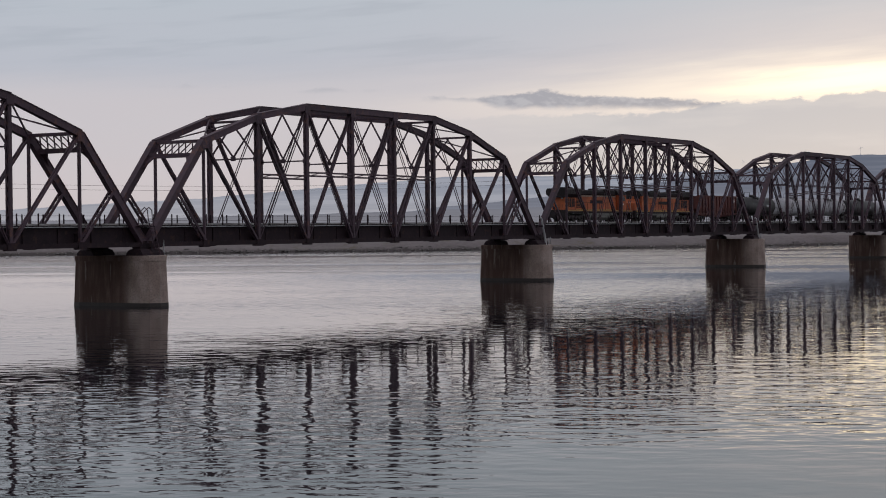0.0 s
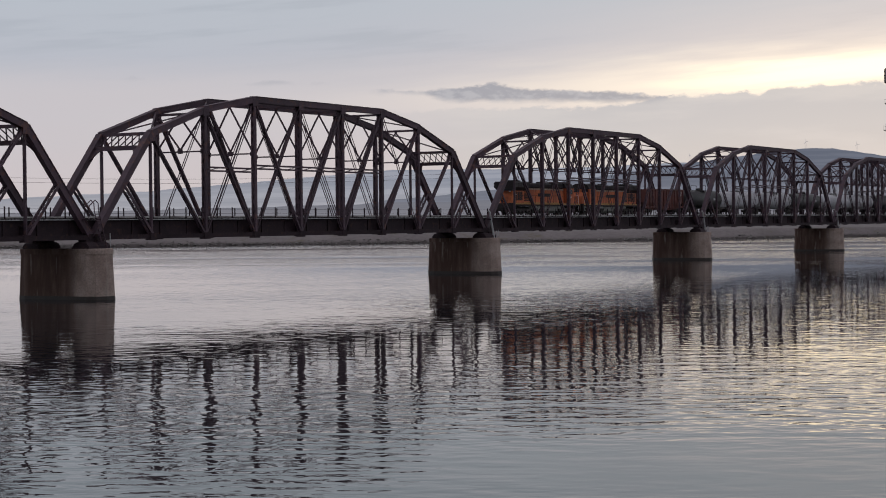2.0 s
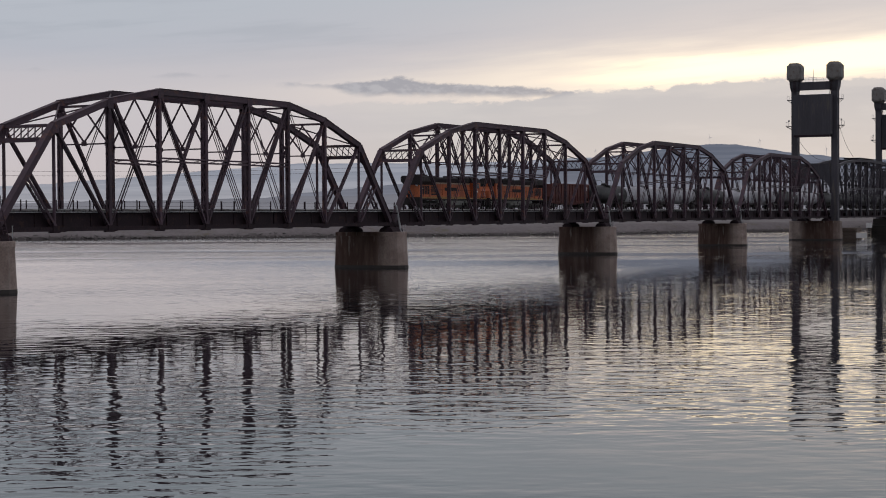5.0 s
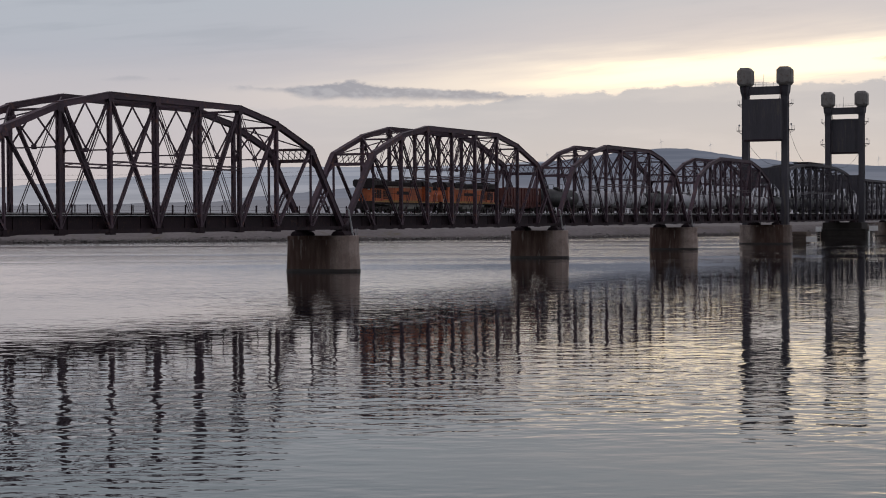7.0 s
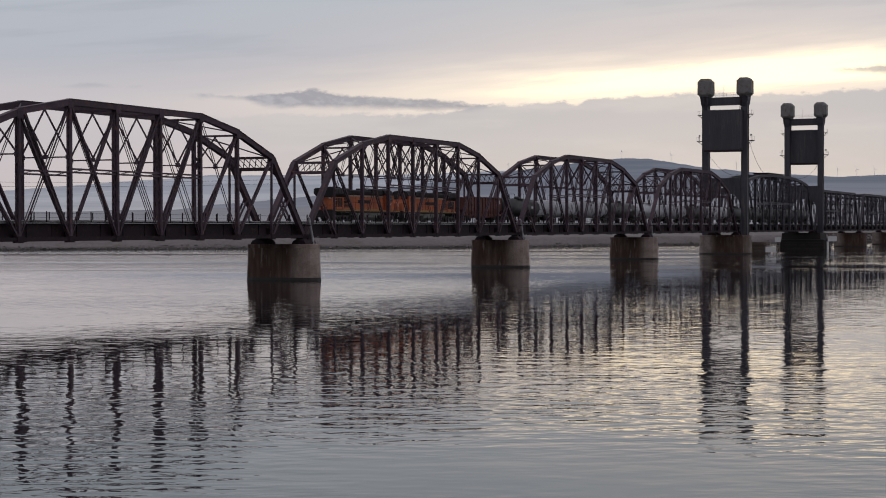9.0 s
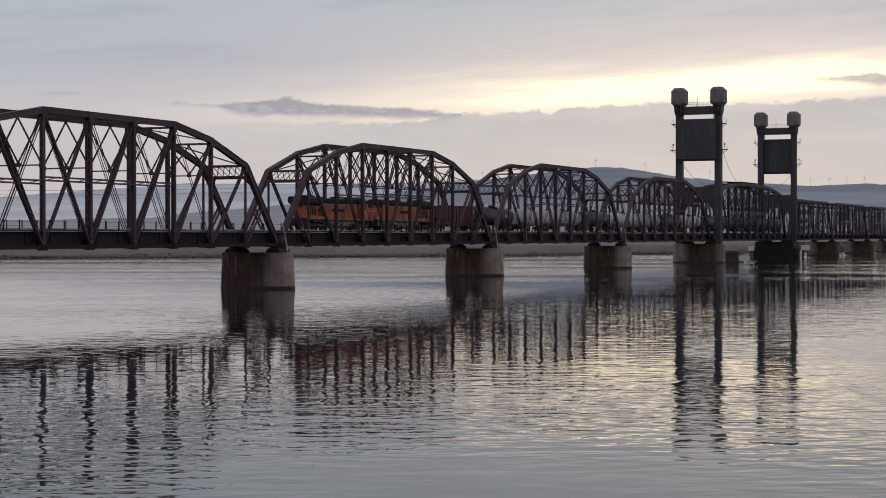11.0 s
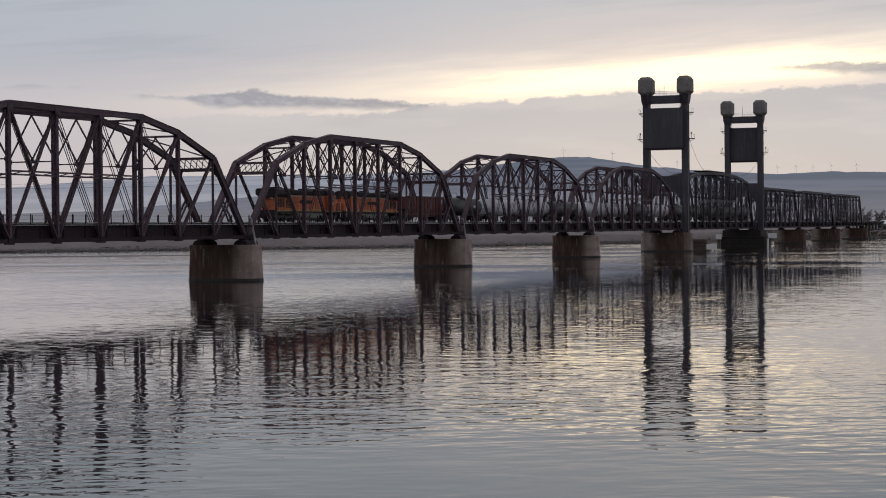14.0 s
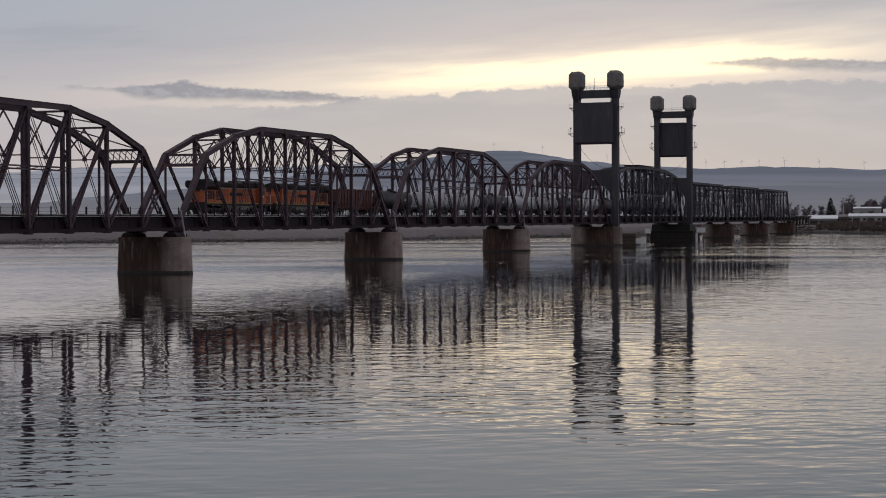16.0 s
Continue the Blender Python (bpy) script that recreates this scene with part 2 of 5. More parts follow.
BLACKPAINT = material("locomotive_black", (0.034, 0.027, 0.029), (0.020, 0.017, 0.018), 0.65, 0.0, 0.6, spots=(0.07, 0.05, 0.045), specular=0.3)
UNDERCAR = material("sooty_running_gear", (0.055, 0.045, 0.044), (0.028, 0.024, 0.024), 0.7, 0.0, 1.2, spots=(0.06, 0.04, 0.03), bump=0.2)
TANKGREY = material("fuel_tank_grey", (0.20, 0.20, 0.185), (0.13, 0.125, 0.11), 0.6, 0.0, 0.8, spots=(0.09, 0.08, 0.07))
WHITE = material("white_paint", (0.86, 0.85, 0.83), (0.76, 0.74, 0.72), 0.4, 0.0, 1.0)
HOPPER = material("hopper_oxide_brown", (0.17, 0.058, 0.05), (0.10, 0.04, 0.036), 0.65, 0.0, 0.5, (1, 1, 0.4), spots=(0.05, 0.022, 0.02), bump=0.1)
TANKBLACK = material("tank_car_black", (0.030, 0.029, 0.030), (0.018, 0.017, 0.018), 0.42, 0.0, 0.5, (1, 1, 0.4), spots=(0.07, 0.06, 0.055), vary=0.2)
TANKPALE = material("tank_car_pale_grey", (0.56, 0.56, 0.59), (0.34, 0.335, 0.355), 0.5, 0.0, 0.4, (1, 1, 0.4), spots=(0.22, 0.2, 0.19), vary=0.2)
GLASS = material("dark_window_glass", (0.02, 0.022, 0.025), (0.015, 0.016, 0.018), 0.12, 0.0, 1.0)
SOIL = material("river_bank_soil", (0.215, 0.19, 0.185), (0.13, 0.113, 0.108), 0.95, 0.0, 0.05, bump=0.6, fine=14, spots=(0.15, 0.13, 0.10), wet=0.75)
RIPRAP = material("bank_stone", (0.22, 0.205, 0.19), (0.11, 0.10, 0.095), 0.9, 0.0, 0.4, bump=0.5, vary=0.3)
BARK = material("bare_bark", (0.06, 0.05, 0.042), (0.03, 0.026, 0.022), 0.9, 0.0, 2.0, bump=0.4)
# trees a kilometre off: haze is lightened into the twig and needle colours
TWIG = material("hazed_winter_twigs", (0.20, 0.165, 0.17), (0.12, 0.10, 0.105), 0.95, 0.0, 1.5, vary=0.3)
NEEDLE = material("hazed_conifer_needles", (0.085, 0.10, 0.095), (0.045, 0.056, 0.052), 0.9, 0.0, 1.5, vary=0.3)
BRUSH = material("dry_brush", (0.17, 0.125, 0.105), (0.10, 0.075, 0.065), 0.95, 0.0, 0.8, vary=0.3)
SIDING = material("shed_siding", (0.34, 0.33, 0.33), (0.25, 0.245, 0.24), 0.7, 0.0, 0.4, vary=0.3)
ROOFPALE = material("pale_metal_roof", (0.84, 0.84, 0.85), (0.74, 0.74, 0.75), 0.3, 0.8, 0.3)


def water_material():
    mat = bpy.data.materials.new("river_water")
    mat.use_nodes = True
    tree = mat.node_tree
    tree.nodes.clear()
    n = Net(tree)
    pos = n.node("ShaderNodeNewGeometry").outputs["Position"]
    # wavelets with crests across the camera's view; slick patches and a calm zone placed to fit that view
    turn = n.node("ShaderNodeMapping", inputs={"Vector": pos, "Rotation": (0, 0, radians(-25))}).outputs[0]
    crest = n.node("ShaderNodeMapping", inputs={"Vector": turn, "Scale": (1.0, 0.6, 1.0)}).outputs[0]
    swell = n.noise(crest, 0.26, 1.0, 0.5)
    ripple = n.noise(crest, 0.92, 1.7, 0.5)
    fine = n.noise(crest, 2.6, 1.0, 0.5)
    patch = n.noise(n.node("ShaderNodeMapping", inputs={"Vector": turn, "Scale": (1.0, 0.4, 1.0)}).outputs[0], 0.024, 3.0, 0.55)
    sep = n.node("ShaderNodeSeparateXYZ", inputs={0: pos}).outputs
    lx, ly = n.m("SUBTRACT", sep[0], -78.0), n.m("SUBTRACT", sep[1], -91.5)
    calm_range = n.m("SQRT", n.m("ADD", n.m("MULTIPLY", lx, lx), n.m("MULTIPLY", ly, ly)))
    lanes = n.noise(n.node("ShaderNodeMapping", inputs={"Vector": turn, "Scale": (0.026, 0.003, 1.0)}).outputs[0], 1.0, 2.0, 0.5)
    gusts = n.noise(n.node("ShaderNodeMapping", inputs={"Vector": turn, "Scale": (0.036, 0.005, 1.0)}).outputs[0], 1.0, 2.0, 0.5)
    calm = n.m("MULTIPLY", n.smooth(patch, 0.38, 0.58, 0.5, 1.0), n.smooth(n.m("ADD", calm_range, n.m("MULTIPLY", patch, 12.0)), 9.0, 19.0, 0.36, 1.0))
    calm = n.m("MULTIPLY", calm, n.smooth(lanes, 0.40, 0.60, 0.72, 1.2))
    # ripple strength over distance is set to suit the camera's view
    far = n.smooth(calm_range, 190.0, 320.0)
    reach = n.m("ADD", n.m("MULTIPLY", n.m("SUBTRACT", 1.0, far), n.smooth(calm_range, 60.0, 180.0, 1.0, 0.3)), n.m("MULTIPLY", far, n.smooth(gusts, 0.41, 0.51, 0.4, 2.6)))
    calm = n.m("MULTIPLY", calm, reach)
    h = n.m("ADD", n.m("MULTIPLY", swell, 0.026), n.m("ADD", n.m("MULTIPLY", ripple, 0.045), n.m("MULTIPLY", fine, 0.005)))
    bp = n.node("ShaderNodeBump", inputs={"Height": n.m("MULTIPLY", h, calm), "Strength": 1.0, "Distance": 1.0})
    b = n.node("ShaderNodeBsdfPrincipled", inputs={"Base Color": (0.030, 0.028, 0.031, 1), "Roughness": 0.0, "IOR": 1.333, "Normal": bp.outputs[0]})
    n.node("ShaderNodeOutputMaterial", inputs={"Surface": b.outputs[0]})
    return mat


def hazed_hill_material(name, low, high, zlo, zhi, glow):
    """Hills kilometres off: part of their light is haze, painted as height-graded emission."""
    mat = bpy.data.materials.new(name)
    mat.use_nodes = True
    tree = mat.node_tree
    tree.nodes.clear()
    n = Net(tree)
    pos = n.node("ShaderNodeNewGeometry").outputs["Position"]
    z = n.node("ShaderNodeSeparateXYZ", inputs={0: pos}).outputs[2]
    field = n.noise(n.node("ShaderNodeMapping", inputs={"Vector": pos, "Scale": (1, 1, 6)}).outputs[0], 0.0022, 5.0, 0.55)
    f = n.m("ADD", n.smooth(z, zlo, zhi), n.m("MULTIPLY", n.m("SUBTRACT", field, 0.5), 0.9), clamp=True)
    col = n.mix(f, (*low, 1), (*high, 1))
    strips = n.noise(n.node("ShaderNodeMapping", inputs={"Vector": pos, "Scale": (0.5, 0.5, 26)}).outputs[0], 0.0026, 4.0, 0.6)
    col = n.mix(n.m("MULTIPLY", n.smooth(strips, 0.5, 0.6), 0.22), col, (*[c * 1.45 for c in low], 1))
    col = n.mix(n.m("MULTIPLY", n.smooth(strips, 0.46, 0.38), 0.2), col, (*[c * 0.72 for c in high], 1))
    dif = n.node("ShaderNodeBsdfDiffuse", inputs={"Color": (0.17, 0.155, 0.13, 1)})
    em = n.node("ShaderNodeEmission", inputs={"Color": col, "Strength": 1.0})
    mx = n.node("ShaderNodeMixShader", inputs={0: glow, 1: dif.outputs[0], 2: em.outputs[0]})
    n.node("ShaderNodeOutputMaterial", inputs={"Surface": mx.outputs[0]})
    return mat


WATER = water_material()
HILL_FAR = hazed_hill_material("hazed_far_hills", (0.185, 0.195, 0.24), (0.122, 0.14, 0.188), 40, 140, 0.85)
HILL_PALE = hazed_hill_material("hazed_pale_hills", (0.36, 0.36, 0.40), (0.27, 0.29, 0.35), 20, 130, 0.9)
HILL_NEAR = hazed_hill_material("hazed_near_hills", (0.21, 0.21, 0.243), (0.158, 0.168, 0.207), 15, 55, 0.85)

# ---- building helpers ----


def part(name, bm, mat, parent=None, label="", smooth=False):
    me = bpy.data.meshes.new(name)
    bm.to_mesh(me)
    bm.free()
    if mat:
        me.materials.append(mat)
    if smooth:
        for p in me.polygons:
            p.use_smooth = True
    ob = new(name, me)
    ob.parent = parent
    if label:
        ob["label"] = label
    return ob


def thing(name, label, category, group="", kind="", at=(0, 0, 0)):
    ob = new(name)
    ob.location = at
    return tagged(ob, label, category, group, kind)


def hull(bm, rings):
    """Skin a row of equal rings of points into a closed solid."""
    vs = [[bm.verts.new(p) for p in r] for r in rings]
    k = len(vs[0])
    for r0, r1 in zip(vs, vs[1:]):
        for i in range(k):
            bm.faces.new((r0[i], r0[(i + 1) % k], r1[(i + 1) % k], r1[i]))
    bm.faces.new(vs[0][::-1])
    bm.faces.new(vs[-1])
    return bm


def bar(bm, a, b, w, h, side=(0, 1, 0), bevel=0.0):
    """A bar from a to b, w thick along side, h deep across it."""
    a, b = Vector(a), Vector(b)
    d = (b - a).normalized()
    s = Vector(side)
    s = (s - d * s.dot(d))
    if s.length < 1e-4:
        s = Vector((1, 0, 0)) - d * d.x
    s.normalize()
    u = d.cross(s)
    if bevel:
        c = bevel
        prof = [(-w / 2 + c, -h / 2), (w / 2 - c, -h / 2), (w / 2, -h / 2 + c), (w / 2, h / 2 - c), (w / 2 - c, h / 2), (-w / 2 + c, h / 2), (-w / 2, h / 2 - c), (-w / 2, -h / 2 + c)]
    else:
        prof = [(-w / 2, -h / 2), (w / 2, -h / 2), (w / 2, h / 2), (-w / 2, h / 2)]
    hull(bm, [[e + s * x + u * y for x, y in prof] for e in (a, b)])
    return bm


def box(bm, lo, hi, bevel=0.0):
    c = [(a + b) / 2 for a, b in zip(lo, hi)]
    return bar(bm, (lo[0], c[1], c[2]), (hi[0], c[1], c[2]), hi[1] - lo[1], hi[2] - lo[2], (0, 1, 0), bevel)


def tube(bm, pts, r, k=8, axis=None):
    """A round bar along pts; r is one radius or one for each point."""
    pts = [Vector(p) for p in pts]
    rs = r if isinstance(r, (list, tuple)) else [r] * len(pts)
    rings = []
    for i, p in enumerate(pts):
        d = (pts[min(i + 1, len(pts) - 1)] - pts[max(i - 1, 0)]).normalized()
        s = d.cross(Vector((0.13, 0.21, 1)) if abs(d.z) < 0.9 else Vector((1, 0.1, 0))).normalized()
        u = d.cross(s)
        rings.append([p + (s * math.cos(2 * math.pi * j / k) + u * math.sin(2 * math.pi * j / k)) * rs[i] for j in range(k)])
    return hull(bm, rings)


def laced(bm, a, b, w, h, leaf=0.09, step=0.7, side=(0, 1, 0), lace=0.09):
    """A built-up member: two channels w apart, tied by zigzag lacing bars on both faces."""
    a, b, s = Vector(a), Vector(b), Vector(side)
    d = (b - a).normalized()
    s = (s - d * s.dot(d)).normalized()
    for k in (-1, 1):
        bar(bm, a + s * (k * (w - leaf) / 2), b + s * (k * (w - leaf) / 2), leaf, h, side)
    u = d.cross(s)
    n = max(2, int((b - a).length / step))
    for face in (-1, 1):
        for i in range(n):
            p, q = a.lerp(b, i / n), a.lerp(b, (i + 1) / n)
            k = 1 if i % 2 else -1
            bar(bm, p + s * (k * w * 0.42) + u * (face * h * 0.47), q - s * (k * w * 0.42) + u * (face * h * 0.47), lace, 0.02, s)
    return bm

# ---- the large structure: ground, river, hills ----
EYE_PLAN = (-122.2, -108.5)        # the camera's standing place; bearings from it fit things to its view
# the shorelines: across the bridge's line, and where along it the water ends
FAR_SHORE = np.array([(-4800, 300), (-800, 480), (-200, 545), (-90, 552), (-60, 572), (-35, 612), (-15, 660), (15, 640), (50, 545), (95, 435), (190, 345), (284, 292), (480, 170), (800, 60), (4800, -900)], float)
NEAR_SHORE = np.array([(-4800, -1400), (-800, -250), (-140, -100), (-60, -99), (0, -84), (60, -90), (800, -300), (4800, -1900)], float)


def ground_height(d, y):
    """Height of the land at d metres from the water's edge."""
    bank = 3.3 * min(1.0, max(0.0, d) / 13.0) ** 0.7
    rough = 0.5 * noise.noise((d * 0.03, y * 0.03, 0.0)) if d > 2 else 0.0
    return bank + rough + min(2.2, max(0.0, d - 13) * 0.008)


def build_ground():
    ys = sorted(set(list(range(-400, 401, 8)) + [s * int(400 * 1.22 ** k) for k in range(1, 13) for s in (-1, 1)] + [-4800, 4800]))
    inland = [0, 2, 4, 7, 10, 14, 19, 25, 35, 50, 75, 110, 160, 240, 380, 600, 1000, 1700, 2900, 4200]
    verts, faces = [], []
    for y in ys:
        xf, xn = np.interp(y, FAR_SHORE[:, 0], FAR_SHORE[:, 1]), np.interp(y, NEAR_SHORE[:, 0], NEAR_SHORE[:, 1])
        jag = 1.6 * noise.noise((y * 0.06, 0, 5.0)) + 0.8 * noise.noise((y * 0.19, 0, 2.0))
        for d in inland[::-1]:
            up = 5.1 * min(1.0, d / 15.0) + min(1.0, max(0.0, d - 15) * 0.004)
            verts.append((xn - d, y, up - 0.25 if d == 0 else up))
        for f in (0.04, 0.3, 0.7, 0.97):
            verts.append((xn + (xf - xn) * f, y, -2.5))
        for d in inland:
            verts.append((xf + d + jag, y, -0.25 if d == 0 else ground_height(d, y)))
    k = 2 * len(inland) + 4
    for j in range(len(ys) - 1):
        for i in range(k - 1):
            faces.append((j * k + i, j * k + i + 1, (j + 1) * k + i + 1, (j + 1) * k + i))
    me = bpy.data.meshes.new("ground")
    me.from_pydata(verts, [], faces)
    me.materials.append(SOIL)
    for p in me.polygons:
        p.use_smooth = True
    tagged(new("ground", me), "brown winter river banks and flat land reaching to the hills", "ground", kind="structure")


def build_water():
    bm = bmesh.new()
    xs = [-1900, -400, -60, 120, 300, 480, 700, 1500, 4700]
    ys = [-4800, -900, -200, 0, 200, 900, 4800]
    grid = [[bm.verts.new((x, y, 0)) for x in xs] for y in ys]
    for r0, r1 in zip(grid, grid[1:]):
        for i in range(len(xs) - 1):
            bm.faces.new((r0[i], r0[i + 1], r1[i + 1], r1[i]))
    tagged(part("water", bm, WATER), "grey rippled river water mirroring the sky and bridge", "river", kind="structure")


def build_hills(name, mat, label, skyline, r0, r1, bump):
    """A ridge far beyond the river, its skyline fitted to the camera's view: slopes from r0 up to the crest at r1.
    skyline: bearing, rise in degrees.
    """
    sky = np.array(skyline, float)
    bearings = np.arange(sky[0, 0], sky[-1, 0] + 0.01, 0.25)
    steps = 14
    verts, faces = [], []
    for b in bearings:
        rise = math.tan(radians(np.interp(b, sky[:, 0], sky[:, 1])))
        for i in range(steps + 3):
            f = min(1.0, i / steps)
            r = r0 + (r1 - r0) * i / steps
            z = 6.7 + rise * r1 * (f * f * (3 - 2 * f))
            if i > steps:
                z -= (i - steps) * 30
            z += bump * noise.noise((b * 0.6, r * 0.002, 2.0)) * math.sin(math.pi * f) + 0.14 * bump * noise.noise((b * 2.3, 4.0, 1.0)) * f
            verts.append((EYE_PLAN[0] + r * math.cos(radians(b)), EYE_PLAN[1] + r * math.sin(radians(b)), z))
    k = steps + 3
    for j in range(len(bearings) - 1):
        for i in range(k - 1):
            faces.append((j * k + i, j * k + i + 1, (j + 1) * k + i + 1, (j + 1) * k + i))
    me = bpy.data.meshes.new(name)
    me.from_pydata(verts, [], faces)
    me.materials.append(mat)
    for p in me.polygons:
        p.use_smooth = True
    tagged(new(name, me), label, "hills", kind="structure")


build_ground()
build_water()
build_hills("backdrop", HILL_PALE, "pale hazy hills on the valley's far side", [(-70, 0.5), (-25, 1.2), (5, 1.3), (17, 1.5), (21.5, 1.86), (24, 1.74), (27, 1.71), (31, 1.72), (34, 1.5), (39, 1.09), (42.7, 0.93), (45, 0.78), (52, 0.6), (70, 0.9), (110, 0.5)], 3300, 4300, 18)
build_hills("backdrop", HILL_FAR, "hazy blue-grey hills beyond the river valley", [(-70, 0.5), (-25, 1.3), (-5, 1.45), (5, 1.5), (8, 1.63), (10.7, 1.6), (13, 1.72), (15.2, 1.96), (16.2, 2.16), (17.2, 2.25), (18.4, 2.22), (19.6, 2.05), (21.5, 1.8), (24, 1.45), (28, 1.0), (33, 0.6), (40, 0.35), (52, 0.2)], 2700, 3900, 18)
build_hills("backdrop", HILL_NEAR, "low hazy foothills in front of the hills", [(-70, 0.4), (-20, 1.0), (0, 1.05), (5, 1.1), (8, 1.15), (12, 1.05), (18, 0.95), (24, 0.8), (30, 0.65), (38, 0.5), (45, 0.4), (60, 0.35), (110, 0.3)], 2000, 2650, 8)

# ---- bridge ----
SPAN, PANEL, HALF = 76.0, 8.415, 2.99     # pier to pier; panel length; half the width between trusses
LOW = 5.62                                # centre of the bottom chords
GAP = (SPAN - 9 * PANEL) / 2


def truss_span(name, label, group, n, panel, x0, tops, steel, top_w=0.55, top_d=0.62):
    """A through truss with n panels; tops: height of the top chord's centre at nodes 1 to n - 1."""
    root = thing(name, label, "truss span", group)
    X = [x0 + i * panel for i in range(n + 1)]
    Z = [0.0] + [LOW + h for h in tops] + [0.0]
    mid = n // 2
    for s in (-1, 1):
        y = s * HALF
        # chords
        for i in range(1, n - 1):
            ext = 0.12
            bm = bar(bmesh.new(), (X[i] - ext, y, Z[i]), (X[i + 1] + ext, y, Z[i + 1]), top_w - 0.004 * (i % 2), top_d - 0.004 * (i % 2))
            bar(bm, (X[i] - ext, y, Z[i] + top_d / 2 + 0.02), (X[i + 1] + ext, y, Z[i + 1] + top_d / 2 + 0.02), top_w + 0.16 - 0.01 * (i % 2), 0.05 - 0.006 * (i % 2))
            part("top_chord", bm, steel, root)
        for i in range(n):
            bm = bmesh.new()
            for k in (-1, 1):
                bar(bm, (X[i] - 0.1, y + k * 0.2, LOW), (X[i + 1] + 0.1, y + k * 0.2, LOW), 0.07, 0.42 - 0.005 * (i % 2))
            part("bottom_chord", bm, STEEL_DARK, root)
        for e, (a, b) in enumerate(((0, 1), (n, n - 1))):
            bm = bar(bmesh.new(), (X[a], y, LOW - 0.1), (X[b], y, Z[b]), top_w - 0.008, top_d - 0.008)
            d = 1 if e == 0 else -1
            bar(bm, (X[a] - d * 0.28, y, LOW + 0.1), (X[b] - d * 0.30, y, Z[b] + 0.2), top_w + 0.15, 0.05)
            part("end_post", bm, steel, root)
            # strut from the end post's middle to the foot of the first hanger
            m = ((X[a] + X[b]) / 2, y, (LOW + Z[b]) / 2)
            part("sub_strut", laced(bmesh.new(), m, (X[b], y, LOW + 0.2), 0.6, 0.26, 0.09, 0.5), steel, root)
        # verticals
        for i in range(1, n):
            hanger = i in (1, n - 1)
            if hanger:
                bm = bar(bmesh.new(), (X[i], y, LOW - 0.3), (X[i], y, Z[i] - 0.1), 0.26, 0.2)
            else:
                bm = laced(bmesh.new(), (X[i], y, LOW - 0.3), (X[i], y, Z[i] - 0.1), 0.48, 0.36, 0.14, 0.8, lace=0.14)
                bar(bm, (X[i], y, LOW), (X[i], y, Z[i] - 0.2), 0.3, 0.02)
            part("vertical", bm, steel, root, "slender steel hanger" if hanger else "")
        # diagonals: heavy towards mid-span, light counters
        for i in range(1, n - 1):
            left = i < mid
            heavy = ((X[i], Z[i]), (X[i + 1], LOW)) if left else ((X[i + 1], Z[i + 1]), (X[i], LOW))
            light = ((X[i + 1], Z[i + 1]), (X[i], LOW)) if left else ((X[i], Z[i]), (X[i + 1], LOW))
            (xa, za), (xb, zb) = heavy
            part("diagonal", laced(bmesh.new(), (xa, y, za), (xb, y, zb), 0.42, 0.22, 0.13, 2.6, lace=0.05), steel, root)
            if 1 < i < n - 2:
                (xa, za), (xb, zb) = light
                bm = bmesh.new()
                for k in (-1, 1):
                    bar(bm, (xa, y + k * 0.13, za), (xb, y + k * 0.13, zb), 0.045, 0.10)
                part("counter_diagonal", bm, steel, root, "thin paired steel counter bars")
            if s < 0 and 1 < i < n - 3:
                zm = (Z[i] + Z[i + 1]) / 4 + LOW / 2
                bm = laced(bmesh.new(), (X[i] + 0.15, y, zm), (X[i + 1] - 0.15, y, zm), 0.52, 0.3, 0.17, 2.7, (0, 0, 1), 0.04)
                part("mid_strut", bm, steel, root)
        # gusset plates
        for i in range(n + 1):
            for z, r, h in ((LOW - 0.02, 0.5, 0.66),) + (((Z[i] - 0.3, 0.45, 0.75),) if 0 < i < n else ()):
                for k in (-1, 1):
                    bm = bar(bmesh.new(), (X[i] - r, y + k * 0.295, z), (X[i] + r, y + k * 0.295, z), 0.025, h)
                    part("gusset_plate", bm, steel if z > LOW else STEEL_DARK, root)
    # cross bracing between the two trusses
    for i in range(2, n - 1):
        z1, z0 = Z[i] - 0.35, min(LOW + 8.35, Z[i] - 2.2)
        x = X[i]
        bm = bar(bmesh.new(), (x, -HALF, z0), (x, HALF, z0), 0.16, 0.14, (1, 0, 0))
        bar(bm, (x, -HALF, z1), (x, HALF, z1), 0.2, 0.24, (1, 0, 0))
        zc = (z0 + z1) / 2
        for k in (-1, 1):
            bar(bm, (x + 0.03, k * HALF, z1), (x + 0.03, -k * HALF * 0.05, z0), 0.1, 0.17, (1, 0, 0))
            bar(bm, (x - 0.05, k * HALF, z0), (x - 0.05, -k * HALF * 0.06, z1), 0.1, 0.17, (1, 0, 0))
            box(bm, (x - 0.08, k * HALF * 0.92 - 0.18, z0 - 0.22), (x + 0.08, k * HALF * 0.92 + 0.18, z0 + 0.22))
        box(bm, (x - 0.09, -0.26, z0 - 0.18), (x + 0.09, 0.26, z0 + 0.26))
        part("sway_frame", bm, steel, root)
    for i in range(1, n - 1):
        bm = bmesh.new()
        for k in (-1, 1):
            a, b = Vector((X[i], -k * HALF, Z[i])), Vector((X[i + 1], k * HALF, Z[i + 1]))
            bar(bm, a + Vector((0, 0, 0.05 * k)), b + Vector((0, 0, 0.05 * k)), 0.13, 0.12)
        part("top_lateral", bm, steel, root)
    # portals at both ends
    for i, out in ((1, -1), (n - 1, 1)):
        bm = bmesh.new()
        end = 0 if i == 1 else n
